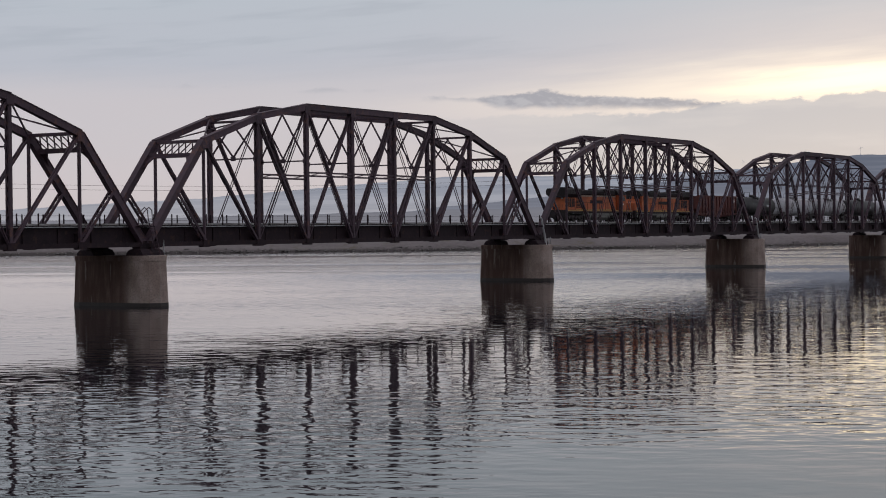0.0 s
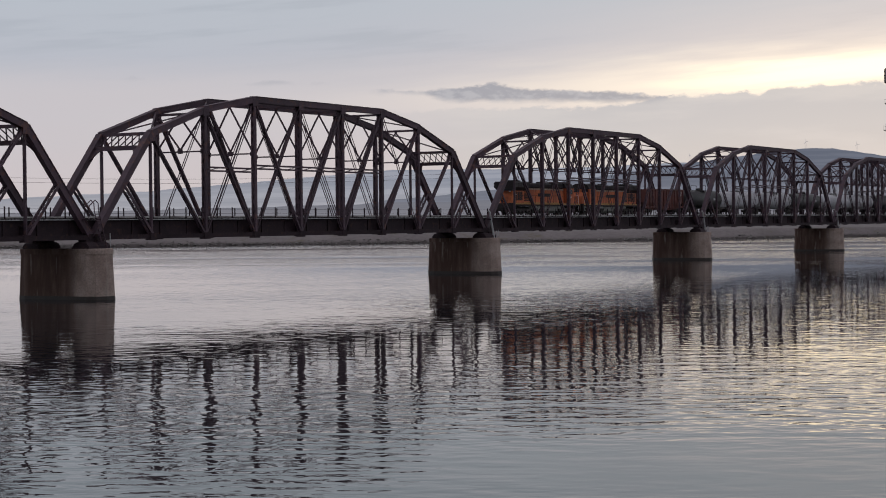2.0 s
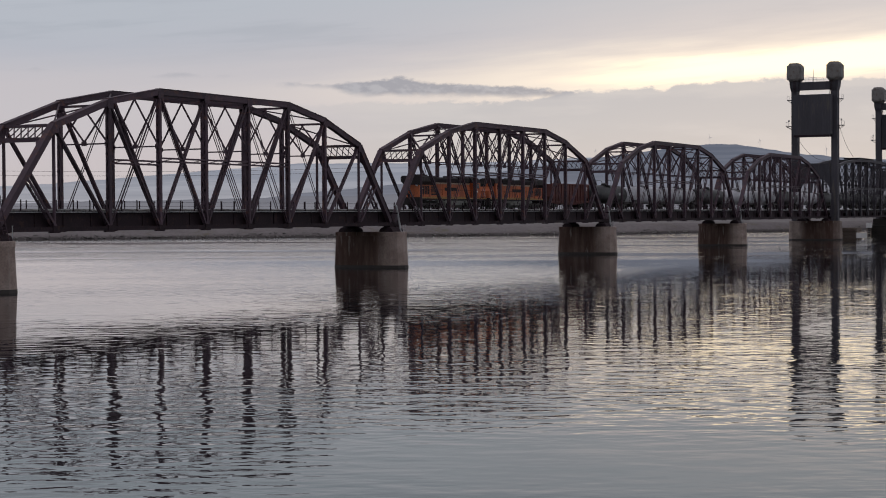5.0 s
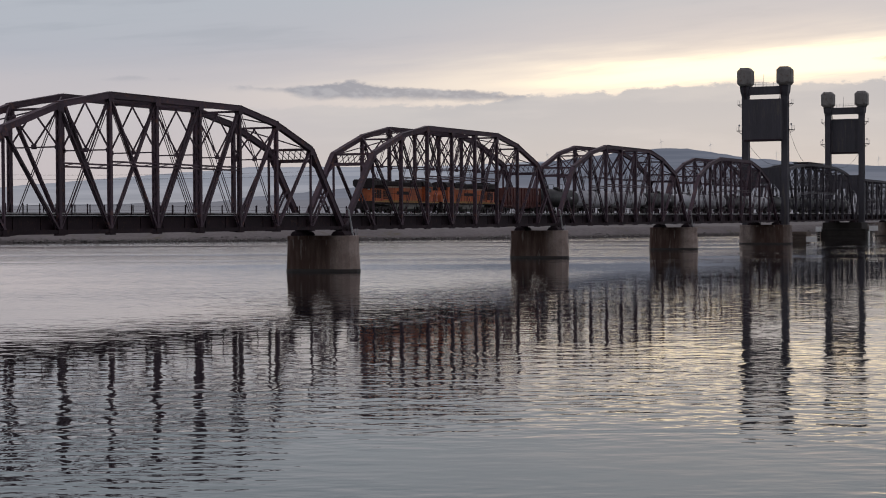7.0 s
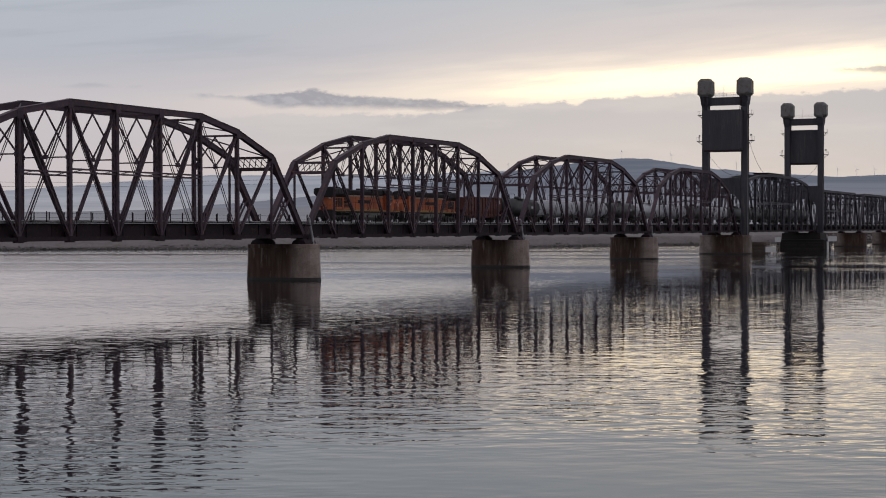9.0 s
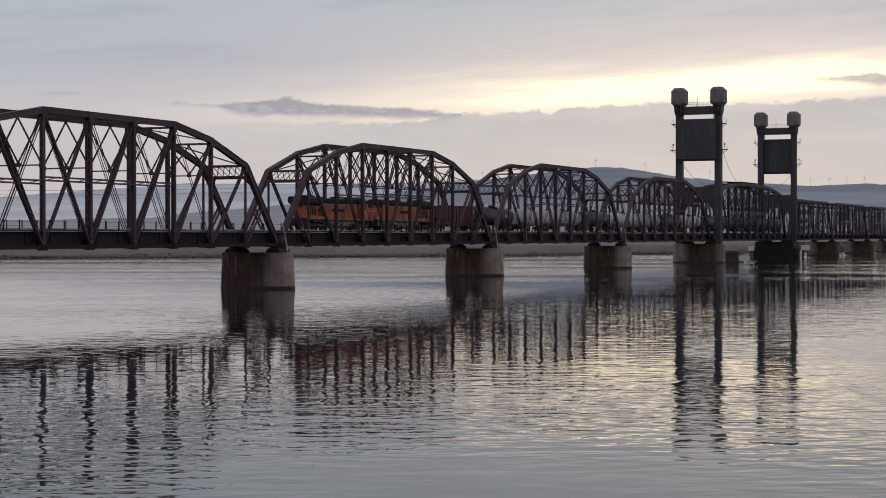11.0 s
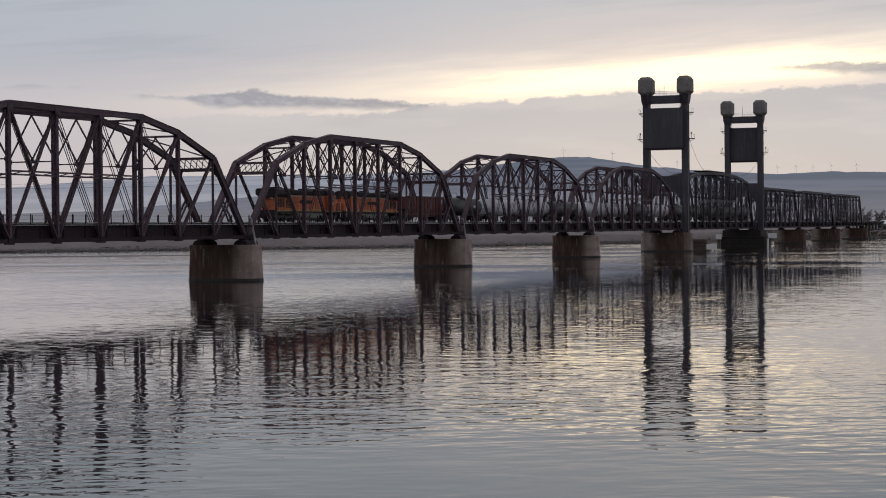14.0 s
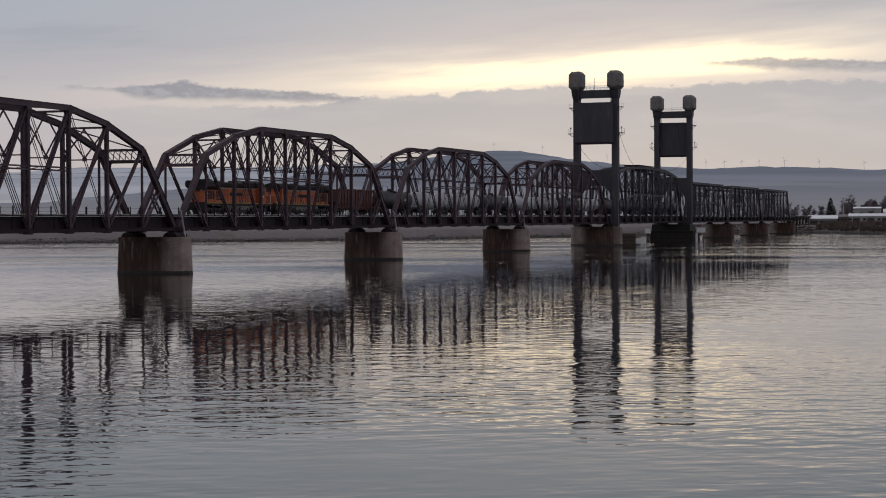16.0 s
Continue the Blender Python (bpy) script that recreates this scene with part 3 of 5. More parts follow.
        ax = Vector((X[end], 0, LOW)) - Vector((X[i], 0, Z[i]))
        ax.normalize()
        up, low = Vector((X[i], 0, Z[i] + 0.05)), Vector((X[i], 0, Z[i])) + ax * 1.75
        yy = Vector((0, HALF, 0))
        bar(bm, up - yy, up + yy, 0.35, 0.3, (1, 0, 0))
        bar(bm, low - yy, low + yy, 0.34, 0.42, (1, 0, 0))
        for j in range(6):
            for k in (0, 1):
                dx = Vector((0.05 * k, 0, 0))
                a = up.lerp(low, 0.04) + yy * (-0.84 + 0.28 * (j + k)) + dx
                b = low.lerp(up, 0.04) + yy * (-0.84 + 0.28 * (j + 1 - k)) + dx
                bar(bm, a, b, 0.13, 0.05, (1, 0, 0))
        for k in (-1, 1):      # curved knee brackets
            pts = [low + yy * k * (1 - 0.42 * t) + ax * (2.5 * (1 - t) ** 1.5) for t in (0, 0.2, 0.4, 0.6, 0.8, 1)]
            corner = low + yy * k
            for p, q in zip(pts, pts[1:]):
                vs = [bm.verts.new(c + Vector((dx, 0, 0))) for dx in (-0.09, 0.09) for c in (corner, p, q)]
                bm.faces.new(vs[:3][::-1]), bm.faces.new(vs[3:])
                bm.faces.new((vs[1], vs[2], vs[5], vs[4]))
        part("portal_frame", bm, steel, root)
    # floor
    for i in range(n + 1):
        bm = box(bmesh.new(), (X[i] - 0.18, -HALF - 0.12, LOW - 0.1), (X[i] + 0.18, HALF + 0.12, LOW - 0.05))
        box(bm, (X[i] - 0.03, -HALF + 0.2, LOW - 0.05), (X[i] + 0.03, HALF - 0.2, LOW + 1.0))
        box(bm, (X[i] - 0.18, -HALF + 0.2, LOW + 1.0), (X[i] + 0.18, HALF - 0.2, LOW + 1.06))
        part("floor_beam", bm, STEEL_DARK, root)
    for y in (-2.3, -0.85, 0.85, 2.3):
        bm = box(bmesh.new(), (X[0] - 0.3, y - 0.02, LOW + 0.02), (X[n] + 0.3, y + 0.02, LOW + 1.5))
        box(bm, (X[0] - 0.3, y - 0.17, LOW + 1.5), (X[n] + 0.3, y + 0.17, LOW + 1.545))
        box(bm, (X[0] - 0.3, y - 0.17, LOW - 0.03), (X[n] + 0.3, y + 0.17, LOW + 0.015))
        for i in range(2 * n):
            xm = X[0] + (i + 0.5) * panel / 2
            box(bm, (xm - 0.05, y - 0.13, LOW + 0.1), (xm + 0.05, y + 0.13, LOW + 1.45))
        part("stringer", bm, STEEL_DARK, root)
    return root


arch = [10.086 - 0.35, 12.819 - 0.35, 13.93, 13.93, 13.93, 13.93, 12.819 - 0.35, 10.086 - 0.35]
first = truss_span("truss_span", "dark rust-brown riveted steel camelback truss span on concrete piers", "camelback truss spans", 9, PANEL, GAP, arch, STEEL)
first.location = (0, 0, 0)
for k in (-1, 1, 2, 3):
    copy_thing(first, pose(k * SPAN, 0, 0))
LIFT0, LIFT1 = 308.0, 397.0
lift = truss_span("lift_span", "dark steel lift span with a gently arched top chord", "", 11, (LIFT1 - LIFT0) / 11, LIFT0, [13.0, 13.9, 14.5, 14.8, 14.9, 14.9, 14.8, 14.5, 13.9, 13.0], STEEL_HAZED)
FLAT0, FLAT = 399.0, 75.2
flat = truss_span("flat_truss_span", "dark steel flat-topped truss span on concrete piers", "flat-topped truss spans", 9, 8.2, 0.7, [12.0] * 8, STEEL_HAZED)
flat.location = (FLAT0, 0, 0)
for k in (1, 2):
    copy_thing(flat, pose(FLAT0 + k * FLAT, 0, 0))


def stadium(hx, hy, z, k=5):
    """An outline with round ends: hx half thickness, hy half length."""
    pts = []
    for s in (1, -1):
        for j in range(k + 1):
            t = math.pi * j / k
            pts.append((s * hx * math.cos(t), s * (hy - hx + hx * math.sin(t)), z))
    return pts


def pier(name, x, hx, hy, top, label, group, shaft_mat=CONCRETE):
    root = thing(name, label, "bridge pier", group, at=(x, 0, 0))
    bm = hull(bmesh.new(), [stadium(hx * 1.06, hy + 0.14, -2.6), stadium(hx * 1.05, hy + 0.10, 0.55), stadium(hx * 0.98, hy - 0.08, top - 0.5)])
    part("shaft", bm, shaft_mat, root)
    bm = hull(bmesh.new(), [stadium(hx * 0.98 + 0.05, hy, top - 0.496), stadium(hx * 0.98 + 0.05, hy, top - 0.06), stadium(hx * 0.98, hy - 0.06, top)])
    part("coping", bm, shaft_mat, root)
    bm = hull(bmesh.new(), [stadium(hx * 1.06 + 0.012, hy + 0.16, -0.3), stadium(hx * 1.06 + 0.012, hy + 0.15, 0.12), stadium(hx * 1.055 + 0.010, hy + 0.135, 0.32)])
    part("waterline_stain", bm, ALGAE, root, "dark wet algae band at the waterline")
    return root


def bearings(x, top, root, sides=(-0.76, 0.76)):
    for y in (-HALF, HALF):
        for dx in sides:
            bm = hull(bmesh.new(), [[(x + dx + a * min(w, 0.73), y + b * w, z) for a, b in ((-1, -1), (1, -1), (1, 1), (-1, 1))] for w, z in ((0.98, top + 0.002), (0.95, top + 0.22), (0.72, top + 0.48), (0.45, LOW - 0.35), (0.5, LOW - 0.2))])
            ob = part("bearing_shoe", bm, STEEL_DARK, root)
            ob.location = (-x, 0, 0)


for k in range(-1, 4):
    p = pier("bridge_pier", k * SPAN, 1.5, 5.12, 4.62, "round-ended weathered brown concrete bridge pier standing in the water", "concrete piers")
    bearings(k * SPAN, 4.62, p)

tower_pier = pier("tower_pier", 304.8, 3.4, 6.5, 4.7, "massive weathered concrete pier under a lift tower", "", CONCRETE_SHADED)
for k, x in enumerate((FLAT0 + FLAT, FLAT0 + 2 * FLAT, FLAT0 + 3 * FLAT)):
    p = pier("bridge_pier", x, 1.7, 5.4, 4.62, "round-ended concrete bridge pier with rust stains and painted shade, standing in the water", "concrete piers", CONCRETE_SHADED)
    bearings(x, 4.62, p)
bearings(304.8, 4.7, tower_pier, (-1.6, 2.6))


def timber_crib(name, label, lo, hi, courses, posts, wood):
    """A fender of stacked timbers round a core, with posts in front."""
    root = thing(name, label, "fender", at=((lo[0] + hi[0]) / 2, (lo[1] + hi[1]) / 2, 0))
    ox, oy = root.location.x, root.location.y
    part("core", box(bmesh.new(), (lo[0] + 0.4 - ox, lo[1] + 0.4 - oy, -2.6), (hi[0] - 0.4 - ox, hi[1] - 0.4 - oy, hi[2] - 0.15)), wood, root)
    step = hi[2] / courses
    for c in range(courses):
        z = 0.1 + c * step
        for y in (lo[1], hi[1]):
            part("timber", bar(bmesh.new(), (lo[0] - ox, y - oy, z), (hi[0] - ox, y - oy, z), 0.34, step * 0.72), wood, root)
        for x in (lo[0], hi[0]):
            part("timber", bar(bmesh.new(), (x - ox, lo[1] - 0.1 - oy, z + 0.06), (x - ox, hi[1] + 0.1 - oy, z + 0.06), 0.33, step * 0.7, (1, 0, 0)), wood, root)
    for i in range(posts):
        y = lo[1] + (hi[1] - lo[1]) * (i + 0.5) / posts
        part("post", tube(bmesh.new(), [(lo[0] - 0.35 - ox, y - oy, -2.6), (lo[0] - 0.35 - ox, y - oy, hi[2] + 0.2)], 0.17), wood, root)
    return root


crib = timber_crib("tower_base_crib", "dark creosoted timber crib wrapped round the far tower's base", (394.0, -6.9, 0), (404.5, 6.9, 3.1), 5, 0, CREOSOTE)
part("cap", box(bmesh.new(), (-4.5, -5.75, 3.0), (4.5, 5.75, 4.9), 0.12), CREOSOTE, crib)
bearings(399.2, 4.9, crib, (-3.4, 1.6))
timber_crib("channel_fender", "low weathered timber fender beside the tower pier", (309.5, -9.0, 0), (314.5, -5.2, 3.1), 5, 0, TIMBER)


def sign_board(x, y, z, w, h, label):
    root = thing("channel_sign", label, "sign", "channel signs", at=(x, y, 0))
    part("board", box(bmesh.new(), (-0.06, -w / 2, z), (0.06, w / 2, z + h), 0.02), WHITE, root)
    for k in (-1, 1):
        part("post", tube(bmesh.new(), [(0.12, k * w * 0.3, -2.6), (0.12, k * w * 0.3, z + h * 0.8)], 0.13), TIMBER, root)
    for k in (0.3, 0.7):
        part("brace", bar(bmesh.new(), (0.1, -w / 2, z + h * k), (0.1, w / 2, z + h * k), 0.08, 0.14), TIMBER, root)


sign_board(392.4, 6.4, 2.2, 1.7, 1.5, "blank white channel board on timber posts")
sign_board(308.4, -10.55, 0.4, 2.6, 1.35, "low blank white board between the fender and the crib")
sign_board(398.0, -8.6, 2.4, 2.6, 1.5, "blank white channel board on timber posts")
post = thing("marker_post", "white painted marker post standing beside the timber crib", "post", at=(396.0, -7.6, 0))
part("shaft", tube(bmesh.new(), [(0, 0, -2.6), (0, 0, 2.3)], 0.33, 10), WHITE, post)
part("collar", tube(bmesh.new(), [(0, 0, 2.3), (0, 0, 2.45)], [0.38, 0.3], 10), GALV, post)


def octagon(w, h, c):
    return [(-w / 2 + c, -h / 2), (w / 2 - c, -h / 2), (w / 2, -h / 2 + c), (w / 2, h / 2 - c), (w / 2 - c, h / 2), (-w / 2 + c, h / 2), (-w / 2, h / 2 - c), (-w / 2, -h / 2 + c)]


def lift_tower(x, out, label):
    """A vertical-lift tower; out: the side on which the counterweight hangs."""
    root = thing("lift_tower", label, "lift tower", "lift towers", at=(x, 0, 0))
    for s in (-1, 1):
        y = s * 4.95
        bm = bar(bmesh.new(), (0, y, 4.71), (0, y, 37.2), 1.35, 1.9, (0, 1, 0), 0.04)
        for k in (-1, 1):       # flange angles and stiffeners
            for e in (-1, 1):
                bar(bm, (e * 0.9, y + k * 0.72, 4.71), (e * 0.9, y + k * 0.72, 37.2), 0.12, 0.16)
        for j in range(16):
            z = 6 + j * 2
            bar(bm, (0, y - 0.74, z), (0, y + 0.74, z), 1.96, 0.1, (1, 0, 0))
        part("column", bm, TOWER_HAZED, root)
        bm = hull(bmesh.new(), [[(a * w, y + b * v, z) for a, b in ((-1, -1), (1, -1), (1, 1), (-1, 1))] for w, v, z in ((1.0, 0.75, 36.6), (1.35, 0.98, 37.6), (1.6, 1.1, 39.1))])
        part("column_head", bm, TOWER_HAZED, root)
        rings = []
        for dx, k in ((-2.5, 0.55), (-2.1, 0.88), (-1.5, 1.0), (1.5, 1.0), (2.1, 0.88), (2.5, 0.55)):
            rings.append([(dx, y + a * k, 41.4 + b * (0.35 + 0.65 * k)) for a, b in octagon(3.5, 4.7, 0.75)])
        housing = part("sheave_housing", hull(bmesh.new(), rings), HOUSING, root, "rounded grey sheave housing")
        for k in (-1, 1):
            part("seam", bar(bmesh.new(), (k * 1.5, y - 1.79, 41.4), (k * 1.5, y + 1.79, 41.4), 0.06, 3.3, (1, 0, 0)), HOUSING, housing)
        for z, reach in ((28.1, 1.5), (34.6, 1.2)):
            bm = box(bmesh.new(), (-0.9, y + s * 0.7 - (0 if s > 0 else reach), z), (0.9, y + s * 0.7 + (reach if s > 0 else 0), z + 0.12))
            for dx in (-0.8, 0.8):
                bar(bm, (dx, y + s * 0.7, z - 0.9), (dx, y + s * (0.6 + reach), z), 0.08, 0.08)
            plat = part("platform", bm, TOWER_HAZED, root)
            bm = tube(bmesh.new(), [(0.85, y + s * (0.62 + reach), z + 0.12), (0.85, y + s * (0.62 + reach), z + 1.1), (-0.85, y + s * (0.62 + reach), z + 1.1), (-0.85, y + s * (0.62 + reach), z + 0.12)], 0.035, 5)
            part("guard_rail", bm, GALV, plat)
        bm = tube(bmesh.new(), [(-0.3, y + s * 1.6, 28.22), (-0.3, y + s * 1.6, 29.3)], 0.05, 6)
        tube(bm, [(-0.3, y + s * 1.6, 29.3), (-0.3, y + s * 1.6, 29.75)], [0.2, 0.2], 8)
        part("signal_lamp", bm, GALV, root)
    bm = box(bmesh.new(), (-0.9, -4.2, 37.05), (0.9, 4.2, 39.0), 0.05)
    for j in range(7):
        box(bm, (-0.96, -3.7 + j * 1.2, 37.1), (-0.9, -3.6 + j * 1.2, 38.95))
    part("cross_beam", bm, TOWER_HAZED, root)
    bm = bmesh.new()
    for j in range(8):
        y = -3.2 + j * 6.4 / 7
        tube(bm, [(-0.8, y, 39.0), (-0.8, y, 40.05)], 0.03, 5)
    for z in (39.55, 40.05):
        tube(bm, [(-0.8, -3.2, z), (-0.8, 3.2, z)], 0.03, 5)
    part("guard_rail", bm, GALV, root)
    part("mast", tube(bmesh.new(), [(0, 0.4, 39.0), (0, 0.4, 42.2)], [0.06, 0.03], 6), GALV, root)
    # counterweight with cast ribs
    cx = out * 2.4
    bm = box(bmesh.new(), (cx - 1.35, -4.75, 25.8), (cx + 1.35, 4.75, 35.7), 0.12)
    cw = part("counterweight", bm, TOWER_HAZED, root, "dark slab-like counterweight with streaks")
    for j in range(7):
        y = -4.2 + j * 1.4
        part("rib", box(bmesh.new(), (cx - 1.375, y - 0.12, 26.2), (cx + 1.375, y + 0.12, 35.3)), TOWER_HAZED, cw)
    bm = box(bmesh.new(), (cx - 1.5, -4.4, 25.35), (cx + 1.5, 4.4, 25.8))
    part("hanger_beam", bm, STEEL_DARK, cw)
    for s in (-1, 1):
        for k in (-0.5, -0.17, 0.17, 0.5):
            part("cable", tube(bmesh.new(), [(cx, s * 4.4 + k * 0.5, 35.7), (cx, s * 4.6 + k * 0.5, 39.2)], 0.05, 5), STEEL_DARK, cw)
    # portal over the track
    bm = box(bmesh.new(), (-0.35, -4.28, 14.9), (0.35, 4.28, 18.9))
    for k in (-1, 1):
        ring = [(k * 4.28, 14.9), (k * 4.28, 10.6), (k * 3.9, 12.2), (k * 3.2, 13.6), (k * 2.1, 14.9)]
        vs = [[bm.verts.new((dx, a, b)) for a, b in ring] for dx in (-0.3, 0.3)]
        bm.faces.new(vs[0]), bm.faces.new(vs[1][::-1])
        for i in range(5):
            bm.faces.new((vs[0][i], vs[1][i], vs[1][(i + 1) % 5], vs[0][(i + 1) % 5]))
    for j in range(6):
        box(bm, (-0.42, -3.8 + j * 1.5, 15.0), (0.42, -3.7 + j * 1.5, 18.8))
    part("portal_frame", bm, TOWER_HAZED, root)
    return root


near_tower = lift_tower(304.8, -1, "dark steel lift tower with two grey sheave housings and a counterweight")
far_tower = lift_tower(399.2, 1, "dark steel lift tower with two grey sheave housings and a counterweight")
plate = thing("clearance_plate", "small pale blank plate fixed to the tower's portal", "sign", at=(304.3, 0.4, 16.6))
part("plate", box(bmesh.new(), (-0.02, -0.55, -0.18), (0.02, 0.55, 0.18)), WHITE, plate)


def sagging(a, b, sag, n=12):
    a, b = Vector(a), Vector(b)
    return [a.lerp(b, i / n) - Vector((0, 0, sag * 4 * (i / n) * (1 - i / n))) for i in range(n + 1)]


for a, b, sag, r in (((305.5, -5.8, 28.1), (345, -3.2, 21.0), 3.4, 0.04), ((398.5, -5.8, 28.1), (368, -3.2, 21.0), 3.0, 0.04), ((305.5, 4.2, 24.5), (330, 3.0, 20.5), 1.6, 0.04)):
    cable = thing("power_cable", "slack dark power cable hanging between tower and lift span", "cable", "slack cables", at=a)
    part("cable", tube(bmesh.new(), [p - Vector(a) for p in sagging(a, b, sag)], r, 5), STEEL_DARK, cable)
# low slab along the lift span's top, flattened to fit the camera's view
house = thing("machinery_house", "long low dark slab on top of the lift span", "cabin", at=(352, 0, 20.85))
part("body", box(bmesh.new(), (-9, -2.0, 0), (9, 2.0, 0.36), 0.06), STEEL_DARK, house)
part("roof", box(bmesh.new(), (-9.3, -2.3, 0.362), (9.3, 2.3, 0.46), 0.03), STEEL_DARK, house)

# ---- track ----
RAILTOP = 7.56
track = thing("railway_track", "single railway track of worn rails on timber bridge ties", "railway track", at=(0, 0, 0))
for y in (-0.7525, 0.7525):
    bm = box(bmesh.new(), (-80, y - 0.035, RAILTOP - 0.05), (760, y + 0.035, RAILTOP))
    box(bm, (-80, y - 0.01, RAILTOP - 0.14), (760, y + 0.01, RAILTOP - 0.05))
    box(bm, (-80, y - 0.07, RAILTOP - 0.16), (760, y + 0.07, RAILTOP - 0.14))
    part("rail", bm, RAIL, track)
verts, faces = [], []
one_tie = box(bmesh.new(), (-0.11, -1.55, 7.17), (0.11, 1.55, RAILTOP - 0.162), 0.012)
tie = part("tie", one_tie, CREOSOTE, track)
tie.location = (0.0, 0, 0)
for i in range(2050):
    x, w = -79 + i * 0.41, 1.5 + 0.12 * random.random()
    if 0.3 < x < 120:
        o = new("tie", tie.data)
        o.parent, o.location = track, (x, 0.1 * (w - 1.55), 0)
        continue
    o = len(verts)
    verts += [(x + dx, dy * w, z) for z in (7.17, RAILTOP - 0.162) for dx, dy in ((-0.11, -1), (0.11, -1), (0.11, 1), (-0.11, 1))]
    faces += [tuple(o + j for j in f) for f in ((0, 3, 2, 1), (4, 5, 6, 7), (0, 1, 5, 4), (1, 2, 6, 5), (2, 3, 7, 6), (3, 0, 4, 7))]
me = bpy.data.meshes.new("tie_row")
me.from_pydata(verts, [], faces)
me.materials.append(CREOSOTE)
tie_row = new("tie_row", me)
tie_row.parent = track
tagged(tie_row, kind="stuff")


def walkway(x, length):
    """Plank walkways on both sides of the track, with railing posts and cables."""
    root = thing("walkway", "grey plank walkway with a post and cable railing", "walkway", "deck walkways", at=(x, 0, 0))
    for y0, y1 in ((-2.62, -1.75), (1.75, 2.62)):
        part("decking", box(bmesh.new(), (0, y0, 7.18), (length, y1, 7.25)), CREOSOTE, root)
        part("edge_plank", box(bmesh.new(), (0, y0 - 0.12 if y0 < 0 else y1 + 0.004, 7.20), (length, y0 - 0.004 if y0 < 0 else y1 + 0.12, 7.28)), GALV, root, "pale galvanised edge strip")
    n = int(length / 2.53)
    post = bar(bmesh.new(), (0, 0, 7.25), (0, 0, 8.42), 0.09, 0.09)
    bar(post, (0, 0, 7.9), (0.09, 0, 7.9), 0.04, 0.2)
    one = part("railing_post", post, STEEL_DARK, root)
    one.location = (0.6, 2.5, 0)
    for i in range(1, n):
        o = new("railing_post", one.data)
        o.parent, o.location = root, (0.6 + i * length / n, 2.5, 0)
    for i in range(n):
        o = new("railing_post", one.data)
        o.parent, o.location = root, (1.7 + i * (length - 2) / n, -2.52, 0)
    for z in (7.85, 8.3):
        part("railing_cable", tube(bmesh.new(), [(0, 2.5, z), (length, 2.5, z)], 0.012, 4), STEEL_DARK, root)


for k in range(-1, 4):
    walkway(k * SPAN + 0.1, SPAN - 0.2)
for k in range(3):
    walkway(FLAT0 + k * FLAT + 0.1, FLAT - 0.2)


def access_ladder(x):
    """A steel ladder from the deck to the pier top with a hooped guard."""
    root = thing("access_ladder", "dark steel access ladder from the deck down to the pier", "ladder", "pier ladders", at=(x, -3.75, 0))
    for dy in (-0.25, 0.25):
        part("side_rail", tube(bmesh.new(), [(0.75, dy, 4.66), (-0.35, dy, 8.0), (-0.4, dy, 8.7), (-0.8, dy, 9.0), (-1.6, dy, 8.5), (-1.7, dy, 7.3)], 0.05, 6), STEEL, root)
    for j in range(11):
        f = j / 11
        part("rung", tube(bmesh.new(), [(0.75 - 1.1 * f, -0.25, 4.66 + 3.34 * f), (0.75 - 1.1 * f, 0.25, 4.66 + 3.34 * f)], 0.025, 5), STEEL, root)
    part("landing", box(bmesh.new(), (-1.8, -0.5, 7.22), (-0.3, 0.8, 7.3)), STEEL_DARK, root)
    part("stanchion", tube(bmesh.new(), [(1.5, 0, 4.62), (1.5, 0, 6.0)], 0.05, 6), GALV, root)


def conduit(x):
    """A pale pipe running from the deck down the end of a pier."""
    root = thing("drain_pipe", "pale galvanised pipe leaning from the deck to the pier top", "pipe", "pier pipes", at=(x, -3.7, 0))
    part("pipe", tube(bmesh.new(), [(-0.35, 0.2, 8.1), (-0.2, 0.05, 7.9), (-0.1, 0, 7.3), (0.35, -0.1, 5.6), (0.45, -0.2, 4.6)], 0.14, 8), GALV, root)
    part("bracket", box(bmesh.new(), (-0.2, -0.1, 6.9), (0.2, 0.5, 7.1)), STEEL_DARK, root)
    for dx, z in ((0.95, 5.5), (1.5, 5.6)):
        part("stanchion", tube(bmesh.new(), [(dx, -0.3, 4.6), (dx, -0.3, z)], 0.045, 6), GALV, root)


access_ladder(0.2)
for k in (1, 2, 3):
    conduit(k * SPAN + 0.4)
access_ladder(-SPAN + 0.2)

# ---- train ----


def bogie(root, x, axles, spacing):
    """A truck with its side frames, springs and wheels; heights from the rail."""
    bm = bmesh.new()
    half = spacing * (axles - 1) / 2
    for s in (-1, 1):
        y = s * 1.08
        bar(bm, (x - half - 0.55, y, 0.72), (x + half + 0.55, y, 0.72), 0.16, 0.26)
        for i in range(axles):
            xx = x - half + i * spacing
            box(bm, (xx - 0.2, y - 0.12, 0.36), (xx + 0.2, y + 0.14, 0.86), 0.03)
            if i < axles - 1:
                box(bm, (xx + spacing / 2 - 0.3, y - 0.1, 0.42), (xx + spacing / 2 + 0.3, y + 0.1, 0.7))
    box(bm, (x - 0.35, -1.0, 0.55), (x + 0.35, 1.0, 0.95))
    truck = part("truck", bm, UNDERCAR, root)
    for i in range(axles):
        xx = x - half + i * spacing
        bm = bmesh.new()
        for s in (-1, 1):
            tube(bm, [(xx, s * 0.70, 0.5), (xx, s * 0.82, 0.5), (xx, s * 0.84, 0.5)], [0.5, 0.5, 0.36], 20)
        tube(bm, [(xx, -0.7, 0.5), (xx, 0.7, 0.5)], 0.09, 8)
        part("wheelset", bm, UNDERCAR, truck)


